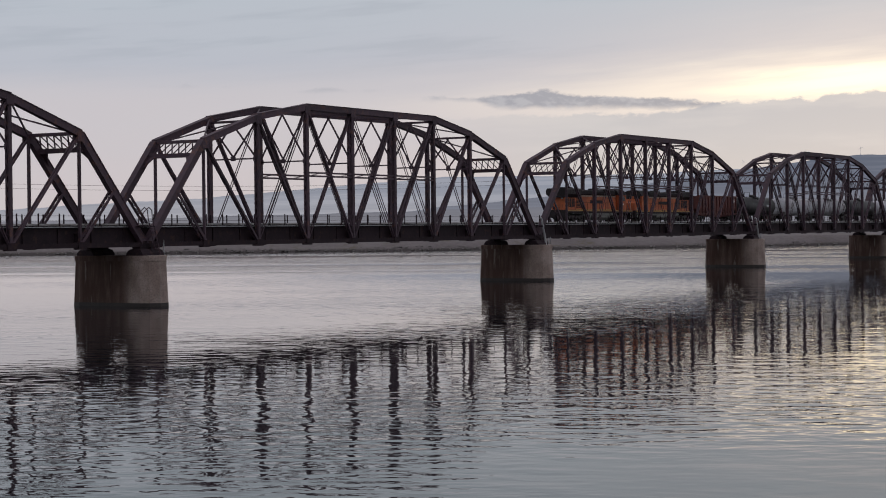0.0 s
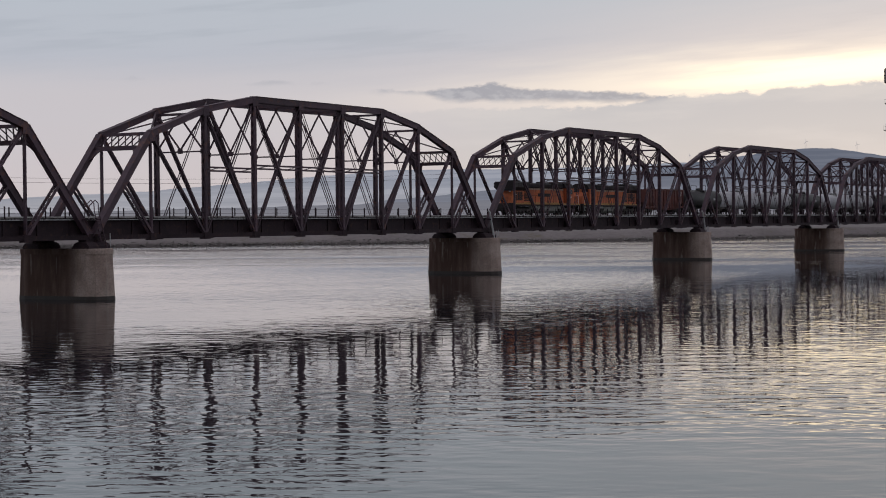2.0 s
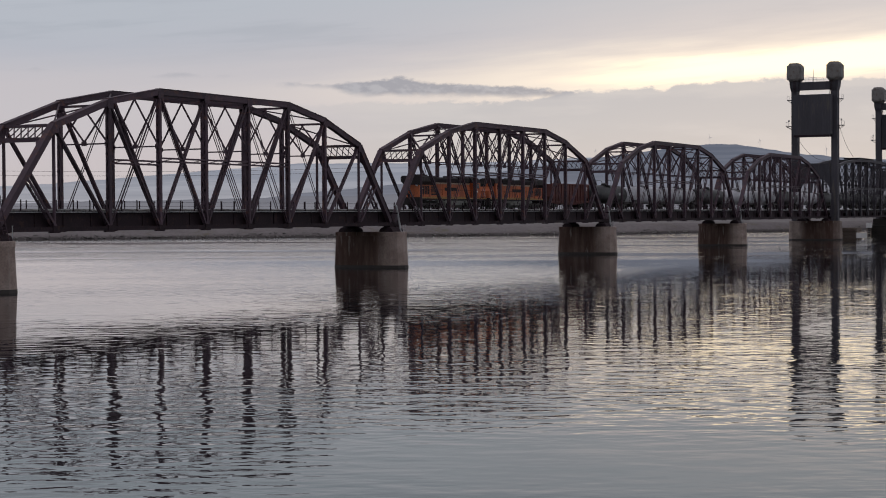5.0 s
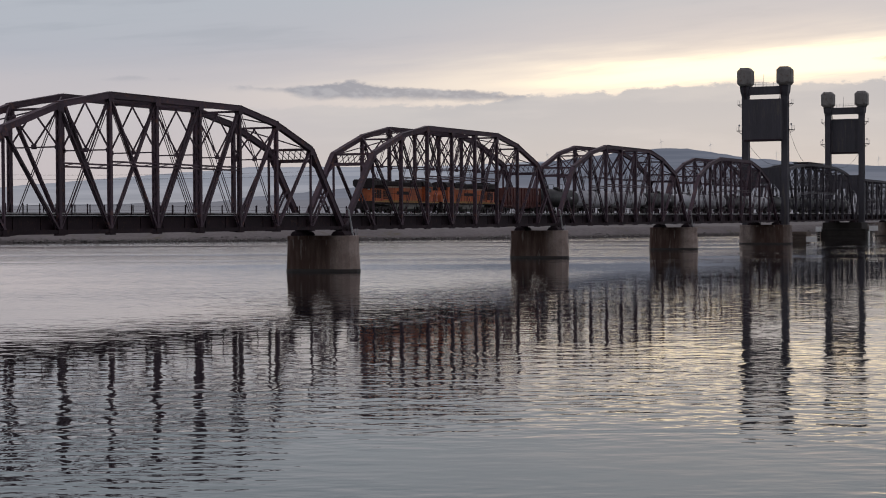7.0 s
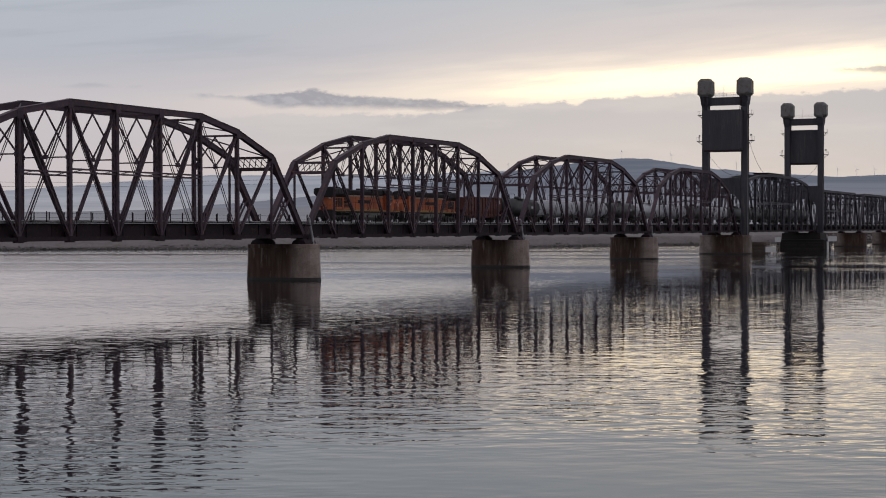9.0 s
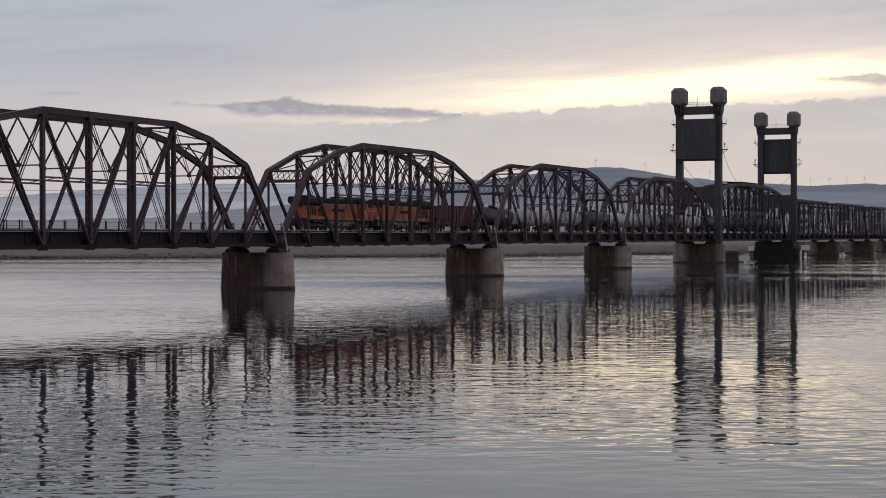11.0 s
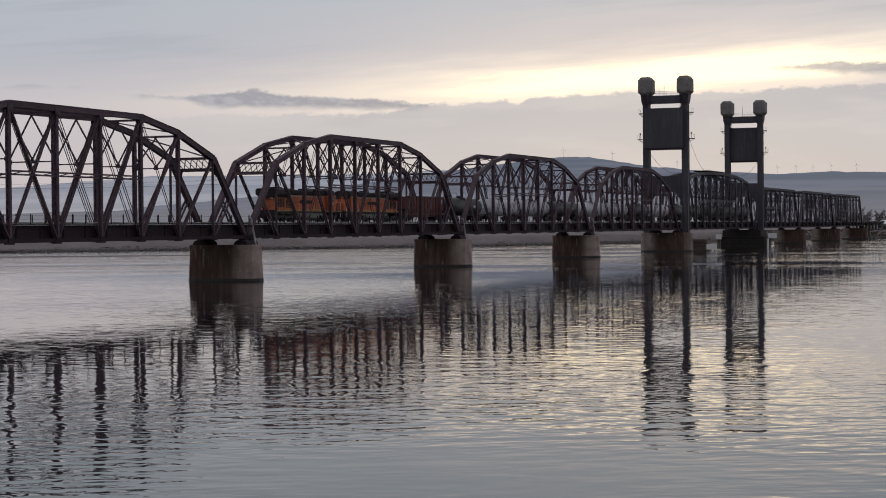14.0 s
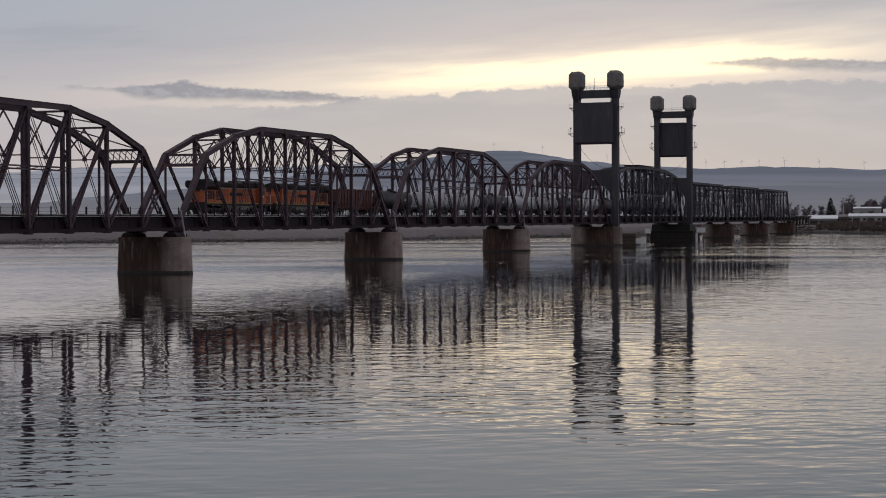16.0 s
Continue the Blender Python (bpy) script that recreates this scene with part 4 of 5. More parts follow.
def locomotive(label):
    """Cab towards +x, radiators towards -x; heights from the rail; 22.3 m long."""
    r = thing("locomotive", label, "locomotive", "locomotives")
    L = 11.15
    frame_bm = box(bmesh.new(), (-L + 0.4, -1.52, 1.25), (L - 0.4, 1.52, 1.62), 0.03)
    for s in (-1, 1):
        box(frame_bm, (s * (L - 0.45) - 0.12, -1.5, 0.55), (s * (L - 0.45) + 0.12, 1.5, 1.6), 0.03)
        box(frame_bm, (s * (L - 0.2) - 0.3, -0.2, 0.75), (s * (L - 0.2) + 0.3, 0.2, 1.1), 0.03)
    part("underframe", frame_bm, BLACKPAINT, r)
    for s in (-1, 1):
        part("sill_stripe", box(bmesh.new(), (-L + 0.6, s * 1.53 - 0.006, 1.45), (L - 0.6, s * 1.53 + 0.006, 1.6)), YELLOW, r, "yellow sill stripe")
    part("long_hood", box(bmesh.new(), (-L + 4.6, -0.98, 1.624), (L - 5.0, 0.98, 3.68), 0.05), ORANGE, r)
    part("hood_roof", box(bmesh.new(), (-L + 4.6, -0.96, 3.684), (L - 5.0, 0.96, 4.42), 0.18), BLACKPAINT, r)
    part("hood_stripe", box(bmesh.new(), (-L + 4.7, -1.0, 1.64), (L - 5.1, 1.0, 1.74)), YELLOW, r, "yellow lower hood stripe")
    for s in (-1, 1):
        part("roof_stripe", box(bmesh.new(), (-L + 4.7, s * 0.985 - 0.025, 3.47), (L - 5.1, s * 0.985 + 0.025, 3.68)), STRIPE, r, "dusty pale stripe under the roof edge")
        bm = bmesh.new()
        for j in range(8):
            box(bm, (-L + 4.75, s * 1.02 - 0.03, 1.95 + j * 0.19), (-L + 6.3, s * 1.02 + 0.03, 2.07 + j * 0.19))
        part("louvre_panel", bm, BLACKPAINT, r, "sooty louvred panel")
    for i in range(7):
        x = -L + 5.2 + i * 1.55
        for s in (-1, 1):
            bm = box(bmesh.new(), (x, s * 0.985 - 0.02, 1.95), (x + 1.25, s * 0.985 + 0.02, 3.45))
            box(bm, (x + 1.08, s * 1.01 - 0.03, 2.6), (x + 1.16, s * 1.01 + 0.03, 2.8))
            part("hood_door", bm, ORANGE, r)
    for s in (-1, 1):
        part("emblem", box(bmesh.new(), (-2.2, s * 1.03 - 0.012, 2.55), (1.6, s * 1.03 + 0.012, 3.0)), BLACKPAINT, r, "plain dark emblem bar")
        part("marking", box(bmesh.new(), (L - 4.3, s * 1.5 - 0.012, 2.4), (L - 3.5, s * 1.5 + 0.012, 2.6)), WHITE, r, "plain pale marking bar")
    # radiator end with its wide overhanging top
    part("radiator_hood", box(bmesh.new(), (-L + 1.3, -1.0, 1.624), (-L + 4.596, 1.0, 3.55), 0.05), ORANGE, r)
    bm = hull(bmesh.new(), [[(x, y, z) for y, z in ((-1.0, 3.3), (1.0, 3.3), (1.58, 3.75), (1.58, 4.35), (1.35, 4.55), (-1.35, 4.55), (-1.58, 4.35), (-1.58, 3.75))] for x in (-L + 0.75, -L + 5.3)])
    wing = part("radiator_wing", bm, BLACKPAINT, r, "black overhanging radiator wing")
    for s in (-1, 1):
        bm = bmesh.new()
        for j in range(9):
            box(bm, (-L + 1.0 + j * 0.45, s * 1.59 - 0.02, 3.8), (-L + 1.3 + j * 0.45, s * 1.59 + 0.02, 4.3))
        part("louvre", bm, UNDERCAR, wing)
        bm = bmesh.new()
        for j in range(5):
            box(bm, (-L + 1.8 + j * 0.5, s * 1.0 - 0.03, 2.0), (-L + 2.15 + j * 0.5, s * 1.0 + 0.03, 3.2))
        part("air_grille", bm, BLACKPAINT, r)
    for x in (-L + 2.2, -L + 4.0):
        part("roof_fan", tube(bmesh.new(), [(x, 0, 4.55), (x, 0, 4.72)], 0.75, 16), BLACKPAINT, r)
    part("exhaust_outlet", box(bmesh.new(), (0.2, -0.45, 4.42), (1.4, 0.45, 4.66), 0.05), BLACKPAINT, r)
    part("dynamic_brake", box(bmesh.new(), (2.4, -1.2, 3.7), (5.4, 1.2, 4.5), 0.15), BLACKPAINT, r)
    # cab and nose
    prof = [(-1.5, 1.624), (1.5, 1.624), (1.5, 3.75), (1.1, 4.3), (-1.1, 4.3), (-1.5, 3.75)]
    part("cab", hull(bmesh.new(), [[(x, y, z) for y, z in prof] for x in (L - 4.99, L - 2.6)]), ORANGE, r)
    roof = [(-1.53, 3.76), (1.53, 3.76), (1.12, 4.42), (0.6, 4.58), (-0.6, 4.58), (-1.12, 4.42)]
    part("cab_roof", hull(bmesh.new(), [[(x, y, z + 0.01) for y, z in roof] for x in (L - 5.1, L - 2.5)]), BLACKPAINT, r)
    nose = [[(L - 2.6, -1.1, 1.624), (L - 2.6, 1.1, 1.624), (L - 2.6, 1.1, 3.3), (L - 2.6, -1.1, 3.3)], [(L - 1.3, -0.9, 1.624), (L - 1.3, 0.9, 1.624), (L - 1.3, 0.9, 2.7), (L - 1.3, -0.9, 2.7)]]
    part("nose", hull(bmesh.new(), nose), ORANGE, r)
    for s in (-1, 1):
        part("cab_window", box(bmesh.new(), (L - 4.6, s * 1.5 - 0.015, 2.95), (L - 3.1, s * 1.5 + 0.015, 3.6)), GLASS, r)
        part("windscreen", box(bmesh.new(), (L - 2.59, s * 0.75 - 0.5, 3.35), (L - 2.55, s * 0.75 + 0.5, 3.8)), GLASS, r)
        for x in (-L + 1.0, L - 1.0):
            bm = tube(bmesh.new(), [(x, s * 1.45, 0.6), (x, s * 1.45, 2.7), (x + (0.5 if x < 0 else -0.5), s * 1.45, 2.8)], 0.03, 5)
            part("grab_rail", bm, WHITE, r, "white grab rail")
        bm = tube(bmesh.new(), [(-L + 1.5, s * 1.48, 2.66), (L - 5.2, s * 1.48, 2.66)], 0.022, 5)
        for j in range(9):
            tube(bm, [(-L + 1.5 + j * 1.9, s * 1.48, 1.6), (-L + 1.5 + j * 1.9, s * 1.48, 2.66)], 0.022, 5)
        part("handrail", bm, BLACKPAINT, r)
    part("headlight", box(bmesh.new(), (-L + 1.2, -0.75, 3.1), (-L + 1.3, -0.45, 3.4)), WHITE, r, "pale marker light housing")
    part("fuel_tank", hull(bmesh.new(), [[(x, y, z) for y, z in ((-0.9, 0.22), (0.9, 0.22), (1.4, 0.6), (1.4, 1.2), (-1.4, 1.2), (-1.4, 0.6))] for x in (-3.0, 3.2)]), TANKGREY, r, "dusty grey fuel tank")
    bm = bmesh.new()
    for y in (-1.25, 1.25):
        tube(bm, [(-5.0, y, 1.05), (-3.2, y, 1.05)], 0.2, 10)
        tube(bm, [(3.4, y, 1.05), (4.8, y, 1.05)], 0.2, 10)
    part("air_reservoir", bm, TANKGREY, r)
    bogie(r, -6.9, 3, 2.05)
    bogie(r, 6.9, 3, 2.05)
    return r


def hopper_car():
    r = thing("hopper_car", "rusty brown ribbed open hopper wagon behind the locomotives", "freight wagon", at=(0, 0, 0))
    H = 8.3
    body = [[(x, y, z) for y, z in ((-w, z0), (w, z0), (1.48, 2.0), (1.48, 4.0), (-1.48, 4.0), (-1.48, 2.0))] for x, w, z0 in ((-H + 0.4, 1.4, 2.0), (-H + 2.4, 1.0, 0.8), (0, 1.2, 0.7), (H - 2.4, 1.0, 0.8), (H - 0.4, 1.4, 2.0))]
    part("body", hull(bmesh.new(), body), HOPPER, r)
    bm = bmesh.new()
    for s in (-1, 1):
        bar(bm, (-H + 0.3, s * 1.5, 4.02), (H - 0.3, s * 1.5, 4.02), 0.16, 0.16)
        bar(bm, (-H, s * 1.45, 1.2), (H, s * 1.45, 1.2), 0.18, 0.3)
    part("top_rail", bm, HOPPER, r)
    for i in range(14):
        x = -H + 0.7 + i * (2 * H - 1.4) / 13
        for s in (-1, 1):
            part("rib", box(bmesh.new(), (x - 0.06, s * 1.56 - 0.07, 1.05), (x + 0.06, s * 1.56 + 0.07, 3.96)), HOPPER, r)
    for s in (-1, 1):
        bm = bmesh.new()
        for y in (-1.3, 1.3):
            bar(bm, (s * (H - 0.4), y, 2.0), (s * (H - 0.1), y, 1.1), 0.1, 0.1)
        box(bm, (s * (H + 0.2) - 0.5, -0.2, 0.75), (s * (H + 0.2) + 0.5, 0.2, 1.1))
        bar(bm, (s * (H - 0.15), -1.45, 1.15), (s * (H - 0.15), 1.45, 1.15), 0.3, 0.25, (1, 0, 0))
        part("end_frame", bm, UNDERCAR, r)
    part("reporting_panel", box(bmesh.new(), (6.3, -1.535, 3.0), (6.9, -1.50, 3.6)), WHITE, r, "pale unreadable panel")
    bogie(r, -H + 2.0, 2, 1.75)
    bogie(r, H - 2.0, 2, 1.75)
    return r


def tank_car(mat, label):
    r = thing("tank_car", label, "tank wagon", "tank wagons")
    H, R = 8.2, 1.5
    pts, rad = [], []
    for x, k in ((-H, 0.35), (-H + 0.12, 0.66), (-H + 0.4, 0.9), (-H + 0.8, 1.0), (0, 1.02), (H - 0.8, 1.0), (H - 0.4, 0.9), (H - 0.12, 0.66), (H, 0.35)):
        pts.append((x, 0, 2.55))
        rad.append(R * k)
    part("tank", tube(bmesh.new(), pts, rad, 24), mat, r, smooth=True)
    part("dome", tube(bmesh.new(), [(0, 0, 4.0), (0, 0, 4.4), (0, 0, 4.5)], [0.5, 0.5, 0.35], 14), mat, r)
    platform = part("platform", box(bmesh.new(), (-1.3, -0.9, 4.08), (1.3, 0.9, 4.14)), UNDERCAR, r)
    for y in (-0.85, 0.85):
        rail = [(-1.2, y, 3.6), (-1.2, y, 4.95), (1.2, y, 4.95), (1.2, y, 3.6)]
        part("guard_rail", tube(bmesh.new(), rail, 0.035, 4), UNDERCAR, platform)
    bm = bmesh.new()
    for s in (-1, 1):
        box(bm, (s * 7.9 - 1.3, -1.3, 0.95), (s * 7.9 + 1.3, 1.3, 1.3), 0.03)
        box(bm, (s * 6.6 - 0.5, -1.2, 1.2), (s * 6.6 + 0.5, 1.2, 1.9))
        box(bm, (s * 9.2 - 0.4, -0.2, 0.75), (s * 9.2 + 0.4, 0.2, 1.1))
        for y in (-1.35, 1.35):
            bar(bm, (s * 9.0, y, 1.1), (s * 9.0, y, 2.3), 0.05, 0.05)
            bar(bm, (s * 9.0, y, 2.3), (s * 7.6, y, 2.3), 0.05, 0.05)
    box(bm, (-6.6, -0.3, 0.95), (6.6, 0.3, 1.12))
    part("underframe", bm, UNDERCAR, r)
    for s in (-1, 1):
        part("ladder", bar(bmesh.new(), (0, s * 1.42, 1.2), (0, s * 1.0, 4.1), 0.5, 0.05, (1, 0, 0)), UNDERCAR, r)
    part("data_panel", box(bmesh.new(), (3.2, -1.56, 2.4), (4.0, -1.47, 2.8)), TANKPALE, r, "pale unreadable stencil panel")
    bogie(r, -6.9, 2, 1.75)
    bogie(r, 6.9, 2, 1.75)
    return r


TRAIN = 86.6
loco = locomotive("orange and black diesel locomotive with yellow stripes")
loco.location = (TRAIN + 11.2, 0, RAILTOP)
copy_thing(loco, pose(TRAIN + 33.7, 0, RAILTOP, 0, 0, 180))
hop = hopper_car()
hop.location = (TRAIN + 54.4, 0, RAILTOP)
black = tank_car(TANKBLACK, "black tank wagon with a dusty rounded barrel")
black.location = (TRAIN + 73.2, 0, RAILTOP)
pale = tank_car(TANKPALE, "pale grey tank wagon streaked with dirt")
pale.location = (TRAIN + 92.4, 0, RAILTOP)
for i in range(2, 13):
    copy_thing(black if i in (3, 6) or i > 7 else pale, pose(TRAIN + 73.2 + i * 19.2, 0, RAILTOP))

# ---- far bank ----


def spot(bearing, r, z=0.0):
    """A place r metres from the camera's standing place, at a bearing in degrees from the bridge's line, to fit its
    view.
    """
    return (EYE_PLAN[0] + r * math.cos(radians(bearing)), EYE_PLAN[1] + r * math.sin(radians(bearing)), z)


def land(x, y):
    return ground_height(x - np.interp(y, FAR_SHORE[:, 0], FAR_SHORE[:, 1]), y)


def approach_trestle():
    root = thing("approach_trestle", "low dark approach trestle between bridge end and shore", "trestle", at=(625, 0, 0))
    for y in (-1.2, 1.2):
        part("girder", box(bmesh.new(), (0.6, y - 0.2, 6.3), (136, y + 0.2, 7.16)), STEEL_DARK, root)
    for i in range(13):
        x = 8 + i * 10
        bm = bar(bmesh.new(), (x, -2.0, 6.1), (x, 2.0, 6.1), 0.4, 0.36, (1, 0, 0))
        part("cap", bm, CREOSOTE, root)
        for y in (-1.7, -0.6, 0.6, 1.7):
            part("pile", tube(bmesh.new(), [(x, y * 1.15, -2.6), (x, y, 5.93)], 0.2, 8), CREOSOTE, root)
    for i in range(30):
        part("railing_post", bar(bmesh.new(), (1 + i * 2.5, -2.2, 7.0), (1 + i * 2.5, -2.2, 8.2), 0.08, 0.08), STEEL_DARK, root)
    part("railing", tube(bmesh.new(), [(1, -2.2, 8.2), (74, -2.2, 8.2)], 0.03, 5), STEEL_DARK, root)
    part("walkway_edge", box(bmesh.new(), (0.6, -2.4, 7.0), (76, -1.4, 7.1)), GALV, root)


approach_trestle()


def shed(bearing, r, length, depth, eaves, ridge, turn, label, wall=SIDING, roof=ROOFPALE, doors=3):
    x, y, _ = spot(bearing, r)
    g = land(x, y) - 0.3
    root = thing("shed", label, "building", "riverside buildings", at=(x, y, g))
    root.rotation_euler = (0, 0, radians(turn))
    part("wall", box(bmesh.new(), (-depth / 2, -length / 2, 0), (depth / 2, length / 2, eaves)), wall, root)
    bm = hull(bmesh.new(), [[(-depth / 2 - 0.5, v, eaves + 0.01), (depth / 2 + 0.5, v, eaves + 0.01), (depth / 2 + 0.5, v, eaves + 0.2), (0, v, ridge), (-depth / 2 - 0.5, v, eaves + 0.2)] for v in (-length / 2 - 0.4, length / 2 + 0.4)])
    part("roof", bm, roof, root)
    for i in range(doors):
        v = (i + 0.5) / doors * length - length / 2
        part("door", box(bmesh.new(), (-depth / 2 - 0.06, v - 1.6, 0), (-depth / 2 - 0.01, v + 1.6, min(3.6, eaves - 0.8))), UNDERCAR, root, "dark doorway")
        part("window", box(bmesh.new(), (-depth / 2 - 0.05, v + 2.2, eaves * 0.45), (-depth / 2 - 0.01, v + 3.6, eaves * 0.72)), GLASS, root)


shed(7.0, 840, 13, 18, 3.0, 4.7, 8, "low pale-roofed riverside shed among winter trees")
shed(5.6, 980, 14, 14, 7.4, 8.3, 4, "long grey shed with a pale metal roof")
shed(5.5, 860, 20, 14, 3.4, 4.8, 6, "low white-roofed riverside shed among winter trees")
shed(4.6, 930, 16, 14, 4.6, 6.6, 6, "pale riverside shed with a metal roof", WHITE)
shed(6.3, 870, 8, 10, 3.2, 4.6, 0, "small dark riverside shed", BRUSH, TANKGREY, 1)
shed(3.2, 900, 24, 14, 4.2, 6.4, 3, "low pale-roofed riverside shed among winter trees")
for bearing, r, h in ((6.35, 900, 13.0), (4.9, 880, 11.0), (8.05, 830, 10.0), (2.5, 870, 11.0)):
    x, y, _ = spot(bearing, r)
    g = land(x, y)
    pole = thing("utility_pole", "tall grey utility pole with a short crossarm", "utility pole", "utility poles", at=(x, y, g - 0.3))
    part("mast", tube(bmesh.new(), [(0, 0, 0), (0, 0, h)], [0.3, 0.2], 8), GALV, pole)
    part("crossarm", bar(bmesh.new(), (0, -1.2, h - 0.8), (0, 1.2, h - 0.8), 0.14, 0.16, (1, 0, 0)), TIMBER, pole)


def bare_tree(seed, height):
    rng = random.Random(seed)
    root = thing("tree", "leafless grey-brown winter tree with a twiggy crown", "tree", "bare riverside trees")
    bm = tube(bmesh.new(), [(0, 0, -0.6), (0.1, 0, height * 0.25), (0.2 * rng.uniform(-1, 1), 0.2, height * 0.55), (0, 0, height * 0.9)], [height * 0.028, height * 0.022, height * 0.014, 0.03], 7)
    tips = []
    for i in range(11):
        z = height * rng.uniform(0.22, 0.75)
        a = rng.uniform(0, 2 * math.pi)
        l = height * rng.uniform(0.2, 0.38) * (1.1 - z / height * 0.6)
        p = Vector((0, 0, z))
        q = p + Vector((math.cos(a) * l * 0.6, math.sin(a) * l * 0.6, l * 0.45))
        e = q + Vector((math.cos(a) * l * 0.35, math.sin(a) * l * 0.35, l * 0.5))
        tube(bm, [p, q, e], [height * 0.012, height * 0.007, 0.03], 5)
        tips += [q, e, p.lerp(q, 0.6)]
    part("trunk", bm, BARK, root)
    verts, faces = [], []
    for t in tips:
        for j in range(34):
            d = Vector((rng.gauss(0, 1), rng.gauss(0, 1), rng.gauss(0.5, 0.9)))
            d.normalize()
            b = t + d * rng.uniform(0, height * 0.05)
            e = b + d * height * rng.uniform(0.06, 0.15)
            s = d.cross(Vector((rng.gauss(0, 1), rng.gauss(0, 1), 0.3))).normalized() * rng.uniform(0.05, 0.12)
            o = len(verts)
            verts += [b - s, b + s, e]
            faces.append((o, o + 1, o + 2))
    me = bpy.data.meshes.new("crown")
    me.from_pydata(verts, [], faces)
    me.materials.append(TWIG)
    c = new("crown", me)
    c.parent = root
    return root


def conifer(seed, height):
    rng = random.Random(seed)
    root = thing("tree", "dark green conifer with a ragged pointed crown", "tree", "conifers")
    part("trunk", tube(bmesh.new(), [(0, 0, -0.6), (0, 0, height * 0.97)], [height * 0.022, 0.04], 7), BARK, root)
    verts, faces = [], []
    for i in range(900):
        f = rng.random() ** 0.8
        z = height * (0.08 + 0.9 * f)
        reach = height * 0.24 * (1 - f) ** 0.8 * rng.uniform(0.35, 1.1) + 0.2
        a = rng.uniform(0, 2 * math.pi)
        d = Vector((math.cos(a), math.sin(a), rng.uniform(-0.35, 0.1)))
        b, e = Vector((0, 0, z)) + d * reach * 0.25, Vector((0, 0, z)) + d * reach
        s = Vector((-math.sin(a), math.cos(a), rng.uniform(-0.5, 0.5))) * rng.uniform(0.2, 0.5)
        o = len(verts)
        verts += [b, b.lerp(e, 0.6) + s, e, b.lerp(e, 0.6) - s]
        faces.append((o, o + 1, o + 2, o + 3))
    me = bpy.data.meshes.new("crown")
    me.from_pydata(verts, [], faces)
    me.materials.append(NEEDLE)
    c = new("crown", me)
    c.parent = root
    return root


bare = [bare_tree(11 + k, 10.0) for k in range(4)]
firs = [conifer(31, 14.0), conifer(37, 11.0)]
rng = random.Random(5)
spots = [(6.75, 1000, 1, 0.86)] + [(rng.uniform(4.6, 6.3), rng.uniform(1010, 1120), 0, rng.uniform(0.95, 1.4)) for _ in range(16)] + [(rng.uniform(2.0, 8.4), rng.uniform(890, 1150), 0, rng.uniform(0.55, 0.95)) for _ in range(30)] + [(rng.uniform(6.6, 13.0), rng.uniform(1050, 1250), 0, rng.uniform(0.5, 0.75)) for _ in range(14)] + [(8.9, 1100, 2, 0.6), (3.4, 1000, 2, 1.0)]
used = {}
for bearing, r, kind, size in spots:
    src = firs[kind - 1] if kind else bare[rng.randrange(4)]
    x, y, _ = spot(bearing, r)
    m = pose(x, y, land(x, y), 0, 0, rng.uniform(0, 360))
    if src.name in used:
        t = copy_thing(src, m)
    else:
        t, used[src.name] = src, True
        t.matrix_basis = m
    wide = 1.6 if kind == 1 else 1.0
    t.scale = (size * wide, size * wide, size * rng.uniform(0.9, 1.1))


def scatter(name, mat, label, category, count, seed, make):
    """Many small pieces strewn along the far shore, in one mesh."""
    rng = random.Random(seed)
    verts, faces = [], []
    for _ in range(count):
        make(rng, verts, faces)
    me = bpy.data.meshes.new(name)
    me.from_pydata(verts, [], faces)
    me.materials.append(mat)
    tagged(new(name, me), label, category, kind="stuff")


def shore_spot(rng, near, far, span=(-190, 330)):
    y = rng.uniform(*span)
    d = near + (far - near) * rng.random() ** 1.7
    x = np.interp(y, FAR_SHORE[:, 0], FAR_SHORE[:, 1]) + d
    return float(x), y, ground_height(d, y)


def brush_clump(rng, verts, faces):
    x, y, z = shore_spot(rng, 2.5, 60, (-190, 40))
    h = rng.uniform(0.5, 1.7) * (1.4 if y < -10 else 0.45)
    for _ in range(9):
        a, lean = rng.uniform(0, 6.28), rng.uniform(0.2, 0.8)
        s = rng.uniform(0.12, 0.3)
        o = len(verts)
        bx, by = x + rng.gauss(0, 0.5), y + rng.gauss(0, 0.5)
        verts.extend([(bx - s * math.sin(a), by + s * math.cos(a), z - 0.1), (bx + s * math.sin(a), by - s * math.cos(a), z - 0.1), (bx + lean * h * math.cos(a), by + lean * h * math.sin(a), z + h * rng.uniform(0.7, 1.1))])
        faces.append((o, o + 1, o + 2))


def stone(rng, verts, faces):
    x, y, z = shore_spot(rng, 0.2, 3.5)
    r = rng.uniform(0.15, 0.55)
    o = len(verts)
    for dx, dy, dz in ((1, 0, 0), (0, 1, 0), (-1, 0, 0), (0, -1, 0), (0, 0, 0.8), (0, 0, -0.6)):
        k = r * rng.uniform(0.7, 1.2)
        verts.append((x + dx * k, y + dy * k * 1.3, z + dz * k))
    faces.extend((o + a, o + b, o + c) for a, b, c in ((0, 1, 4), (1, 2, 4), (2, 3, 4), (3, 0, 4), (1, 0, 5), (2, 1, 5), (3, 2, 5), (0, 3, 5)))


scatter("brush", BRUSH, "dry brown winter brush along the far river bank", "brush", 3800, 3, brush_clump)
scatter("bank_stones", RIPRAP, "grey stones along the waterline of the far bank", "stones", 1500, 4, stone)


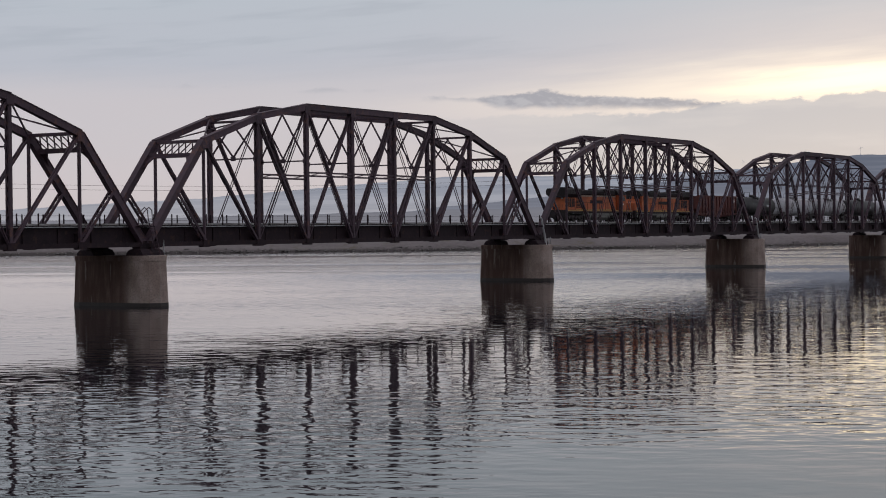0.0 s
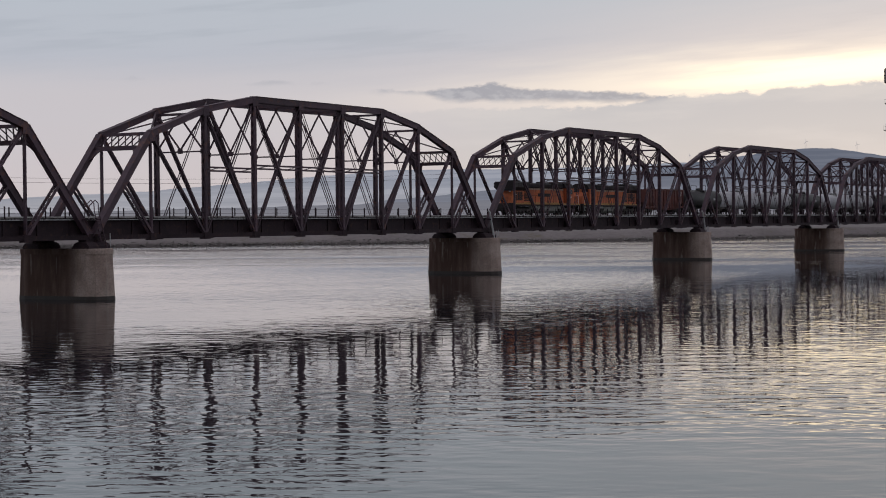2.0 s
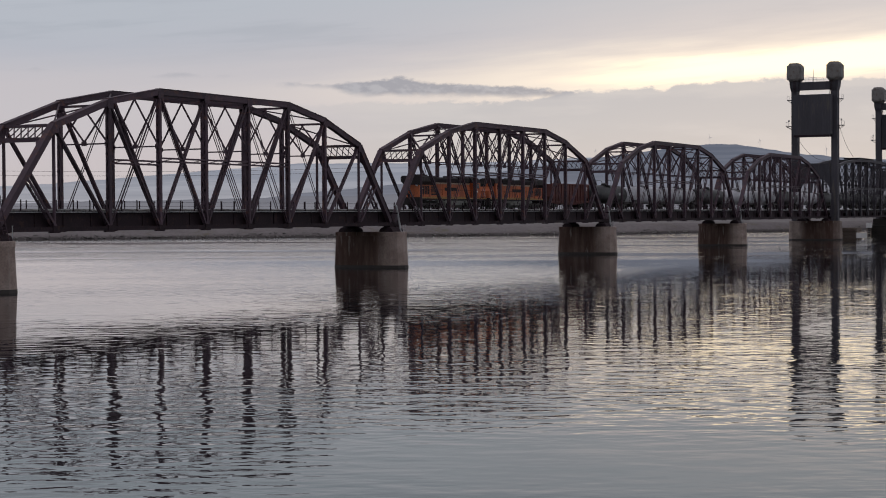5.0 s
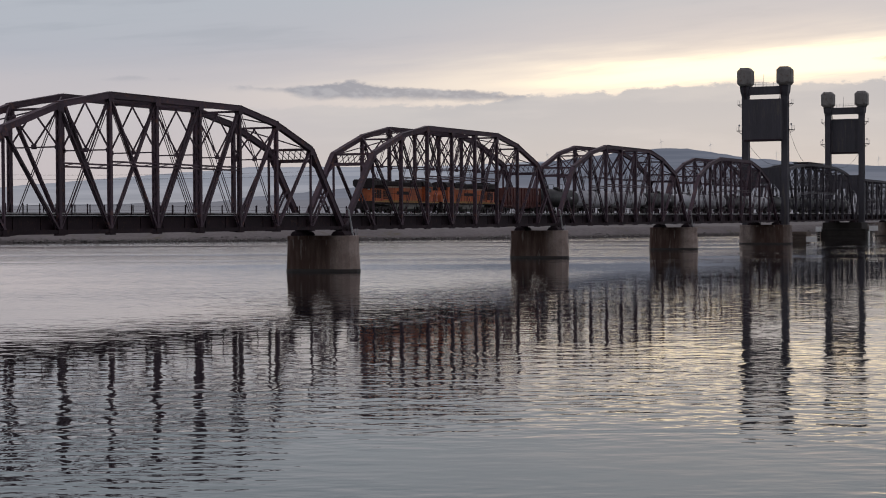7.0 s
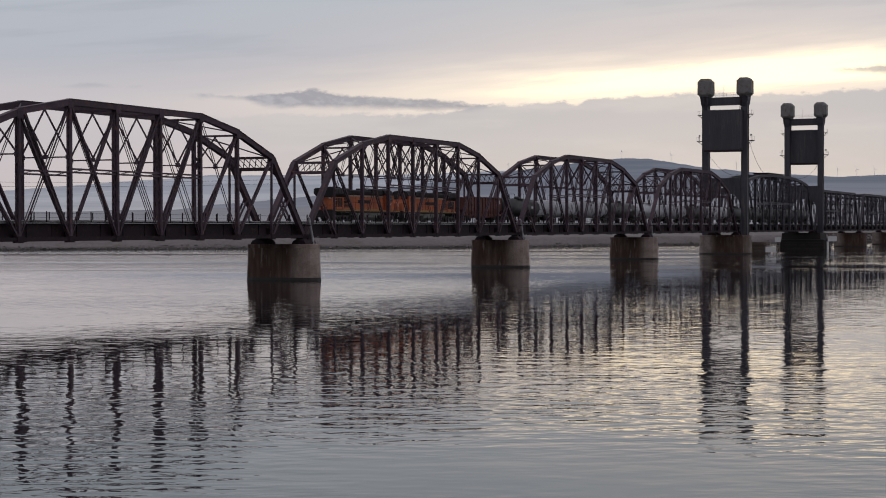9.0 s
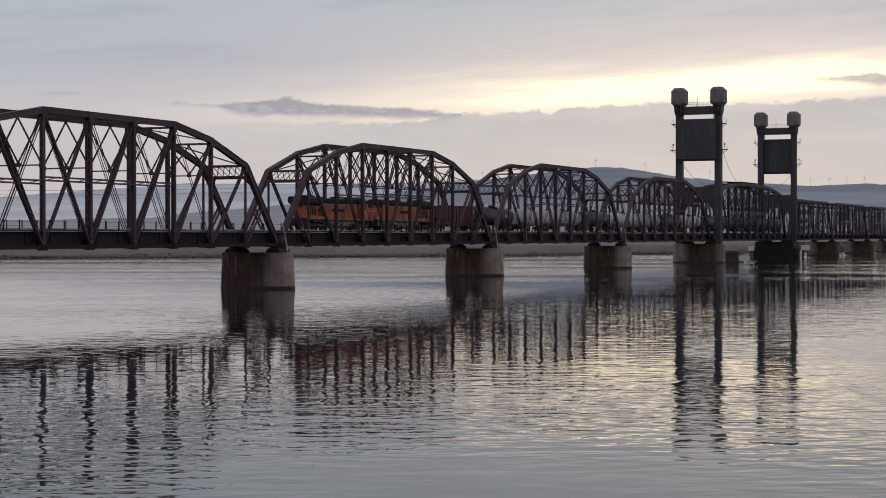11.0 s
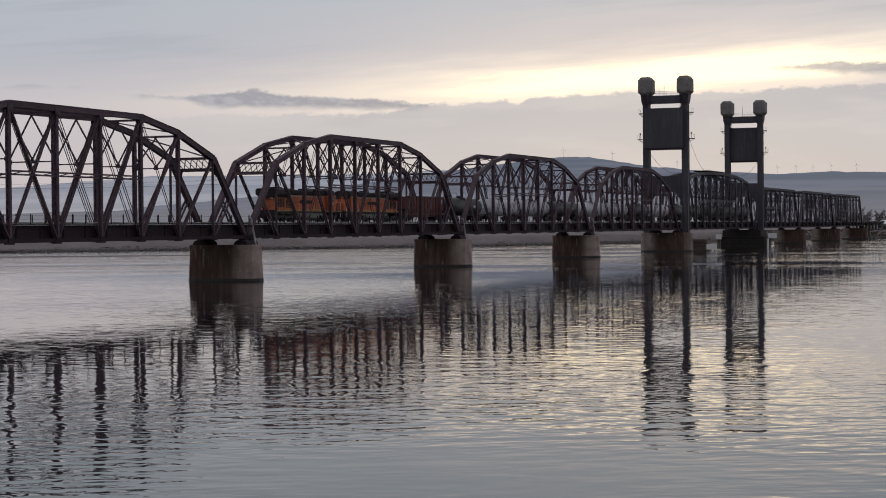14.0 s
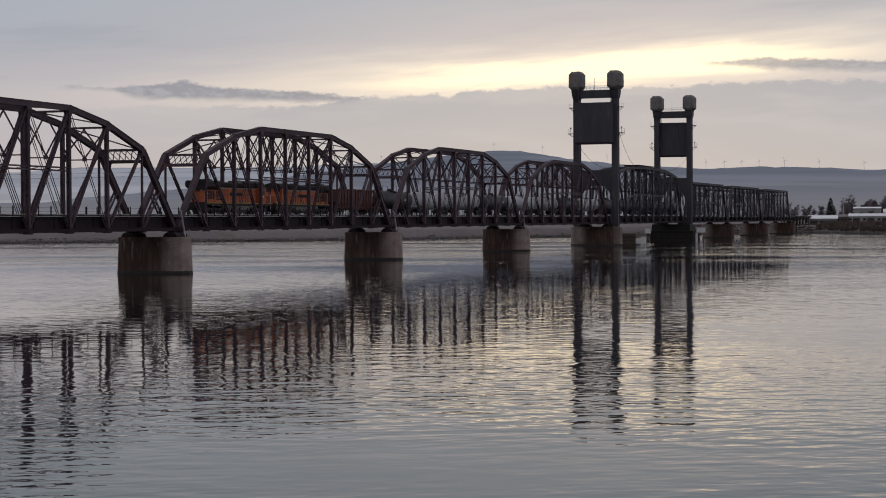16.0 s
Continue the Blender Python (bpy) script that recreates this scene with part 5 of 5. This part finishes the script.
def wind_turbine():
    root = thing("wind_turbine", "slim pale wind turbine far off on the hill crest", "wind turbine", "wind turbines")
    part("mast", tube(bmesh.new(), [(0, 0, -6), (0, 0, 15.5)], [0.38, 0.24], 8), WHITE, root)
    part("nacelle", box(bmesh.new(), (-1.4, -0.6, 15.2), (1.4, 0.6, 16.4), 0.2), WHITE, root)
    for k in range(3):
        a = radians(20 + 120 * k)
        part("blade", tube(bmesh.new(), [(-1.6, 0, 15.8), (-1.6, 2.4 * math.sin(a), 15.8 + 2.4 * math.cos(a)), (-1.6, 7.4 * math.sin(a), 15.8 + 7.4 * math.cos(a))], [0.25, 0.3, 0.08], 5), WHITE, root)
    return root


turbine = wind_turbine()
FAR_SKY = [(5, 1.5), (8, 1.63), (10.7, 1.6), (13, 1.72), (15.2, 1.96), (16.2, 2.16), (17.2, 2.25), (18.4, 2.22), (19.6, 2.05), (21.5, 1.86), (24, 1.74), (27, 1.71), (31, 1.72)]
for i, bearing in enumerate((5.7, 7.1, 8.2, 9.0, 9.55, 10.1, 10.7, 13.9, 16.0, 17.6, 19.3, 21.3, 23.9, 31.4)):
    rise = np.interp(bearing, [a for a, _ in FAR_SKY], [b for _, b in FAR_SKY])
    r = 3880 if bearing < 21 else 4260
    m = Matrix.Translation(spot(bearing, r, 6.7 + r * math.tan(radians(rise)))) @ pose(0, 0, 0, 0, 0, bearing + rng.uniform(-30, 30))
    if i:
        copy_thing(turbine, m)
    else:
        turbine.matrix_basis = m

# a pair of far power lines over the bank, between two poles
for dz in (0.0, 1.6):
    a, b = Vector(spot(52, 640, 26.0 + dz)), Vector(spot(28.7, 700, 24.5 + dz))
    wire = thing("power_line", "thin dark power line sagging over the far bank", "power line", "power lines", at=a)
    part("wire", tube(bmesh.new(), [p - a for p in sagging(a, b, 3.0, 24)], 0.045, 4), STEEL_DARK, wire)
for bearing, r, top in ((52, 640, 28.0), (28.7, 700, 26.5)):
    x, y, _ = spot(bearing, r)
    pole = thing("utility_pole", "tall slim utility pole carrying power lines", "utility pole", "utility poles", at=(x, y, land(x, y) - 0.5))
    part("mast", tube(bmesh.new(), [(0, 0, 0), (0, 0, top - land(x, y) + 0.6)], [0.07, 0.04], 6), GALV, pole)
    part("crossarm", bar(bmesh.new(), (0, -1.4, top - land(x, y) - 0.4), (0, 1.4, top - land(x, y) - 0.4), 0.14, 0.16, (1, 0, 0)), TIMBER, pole)
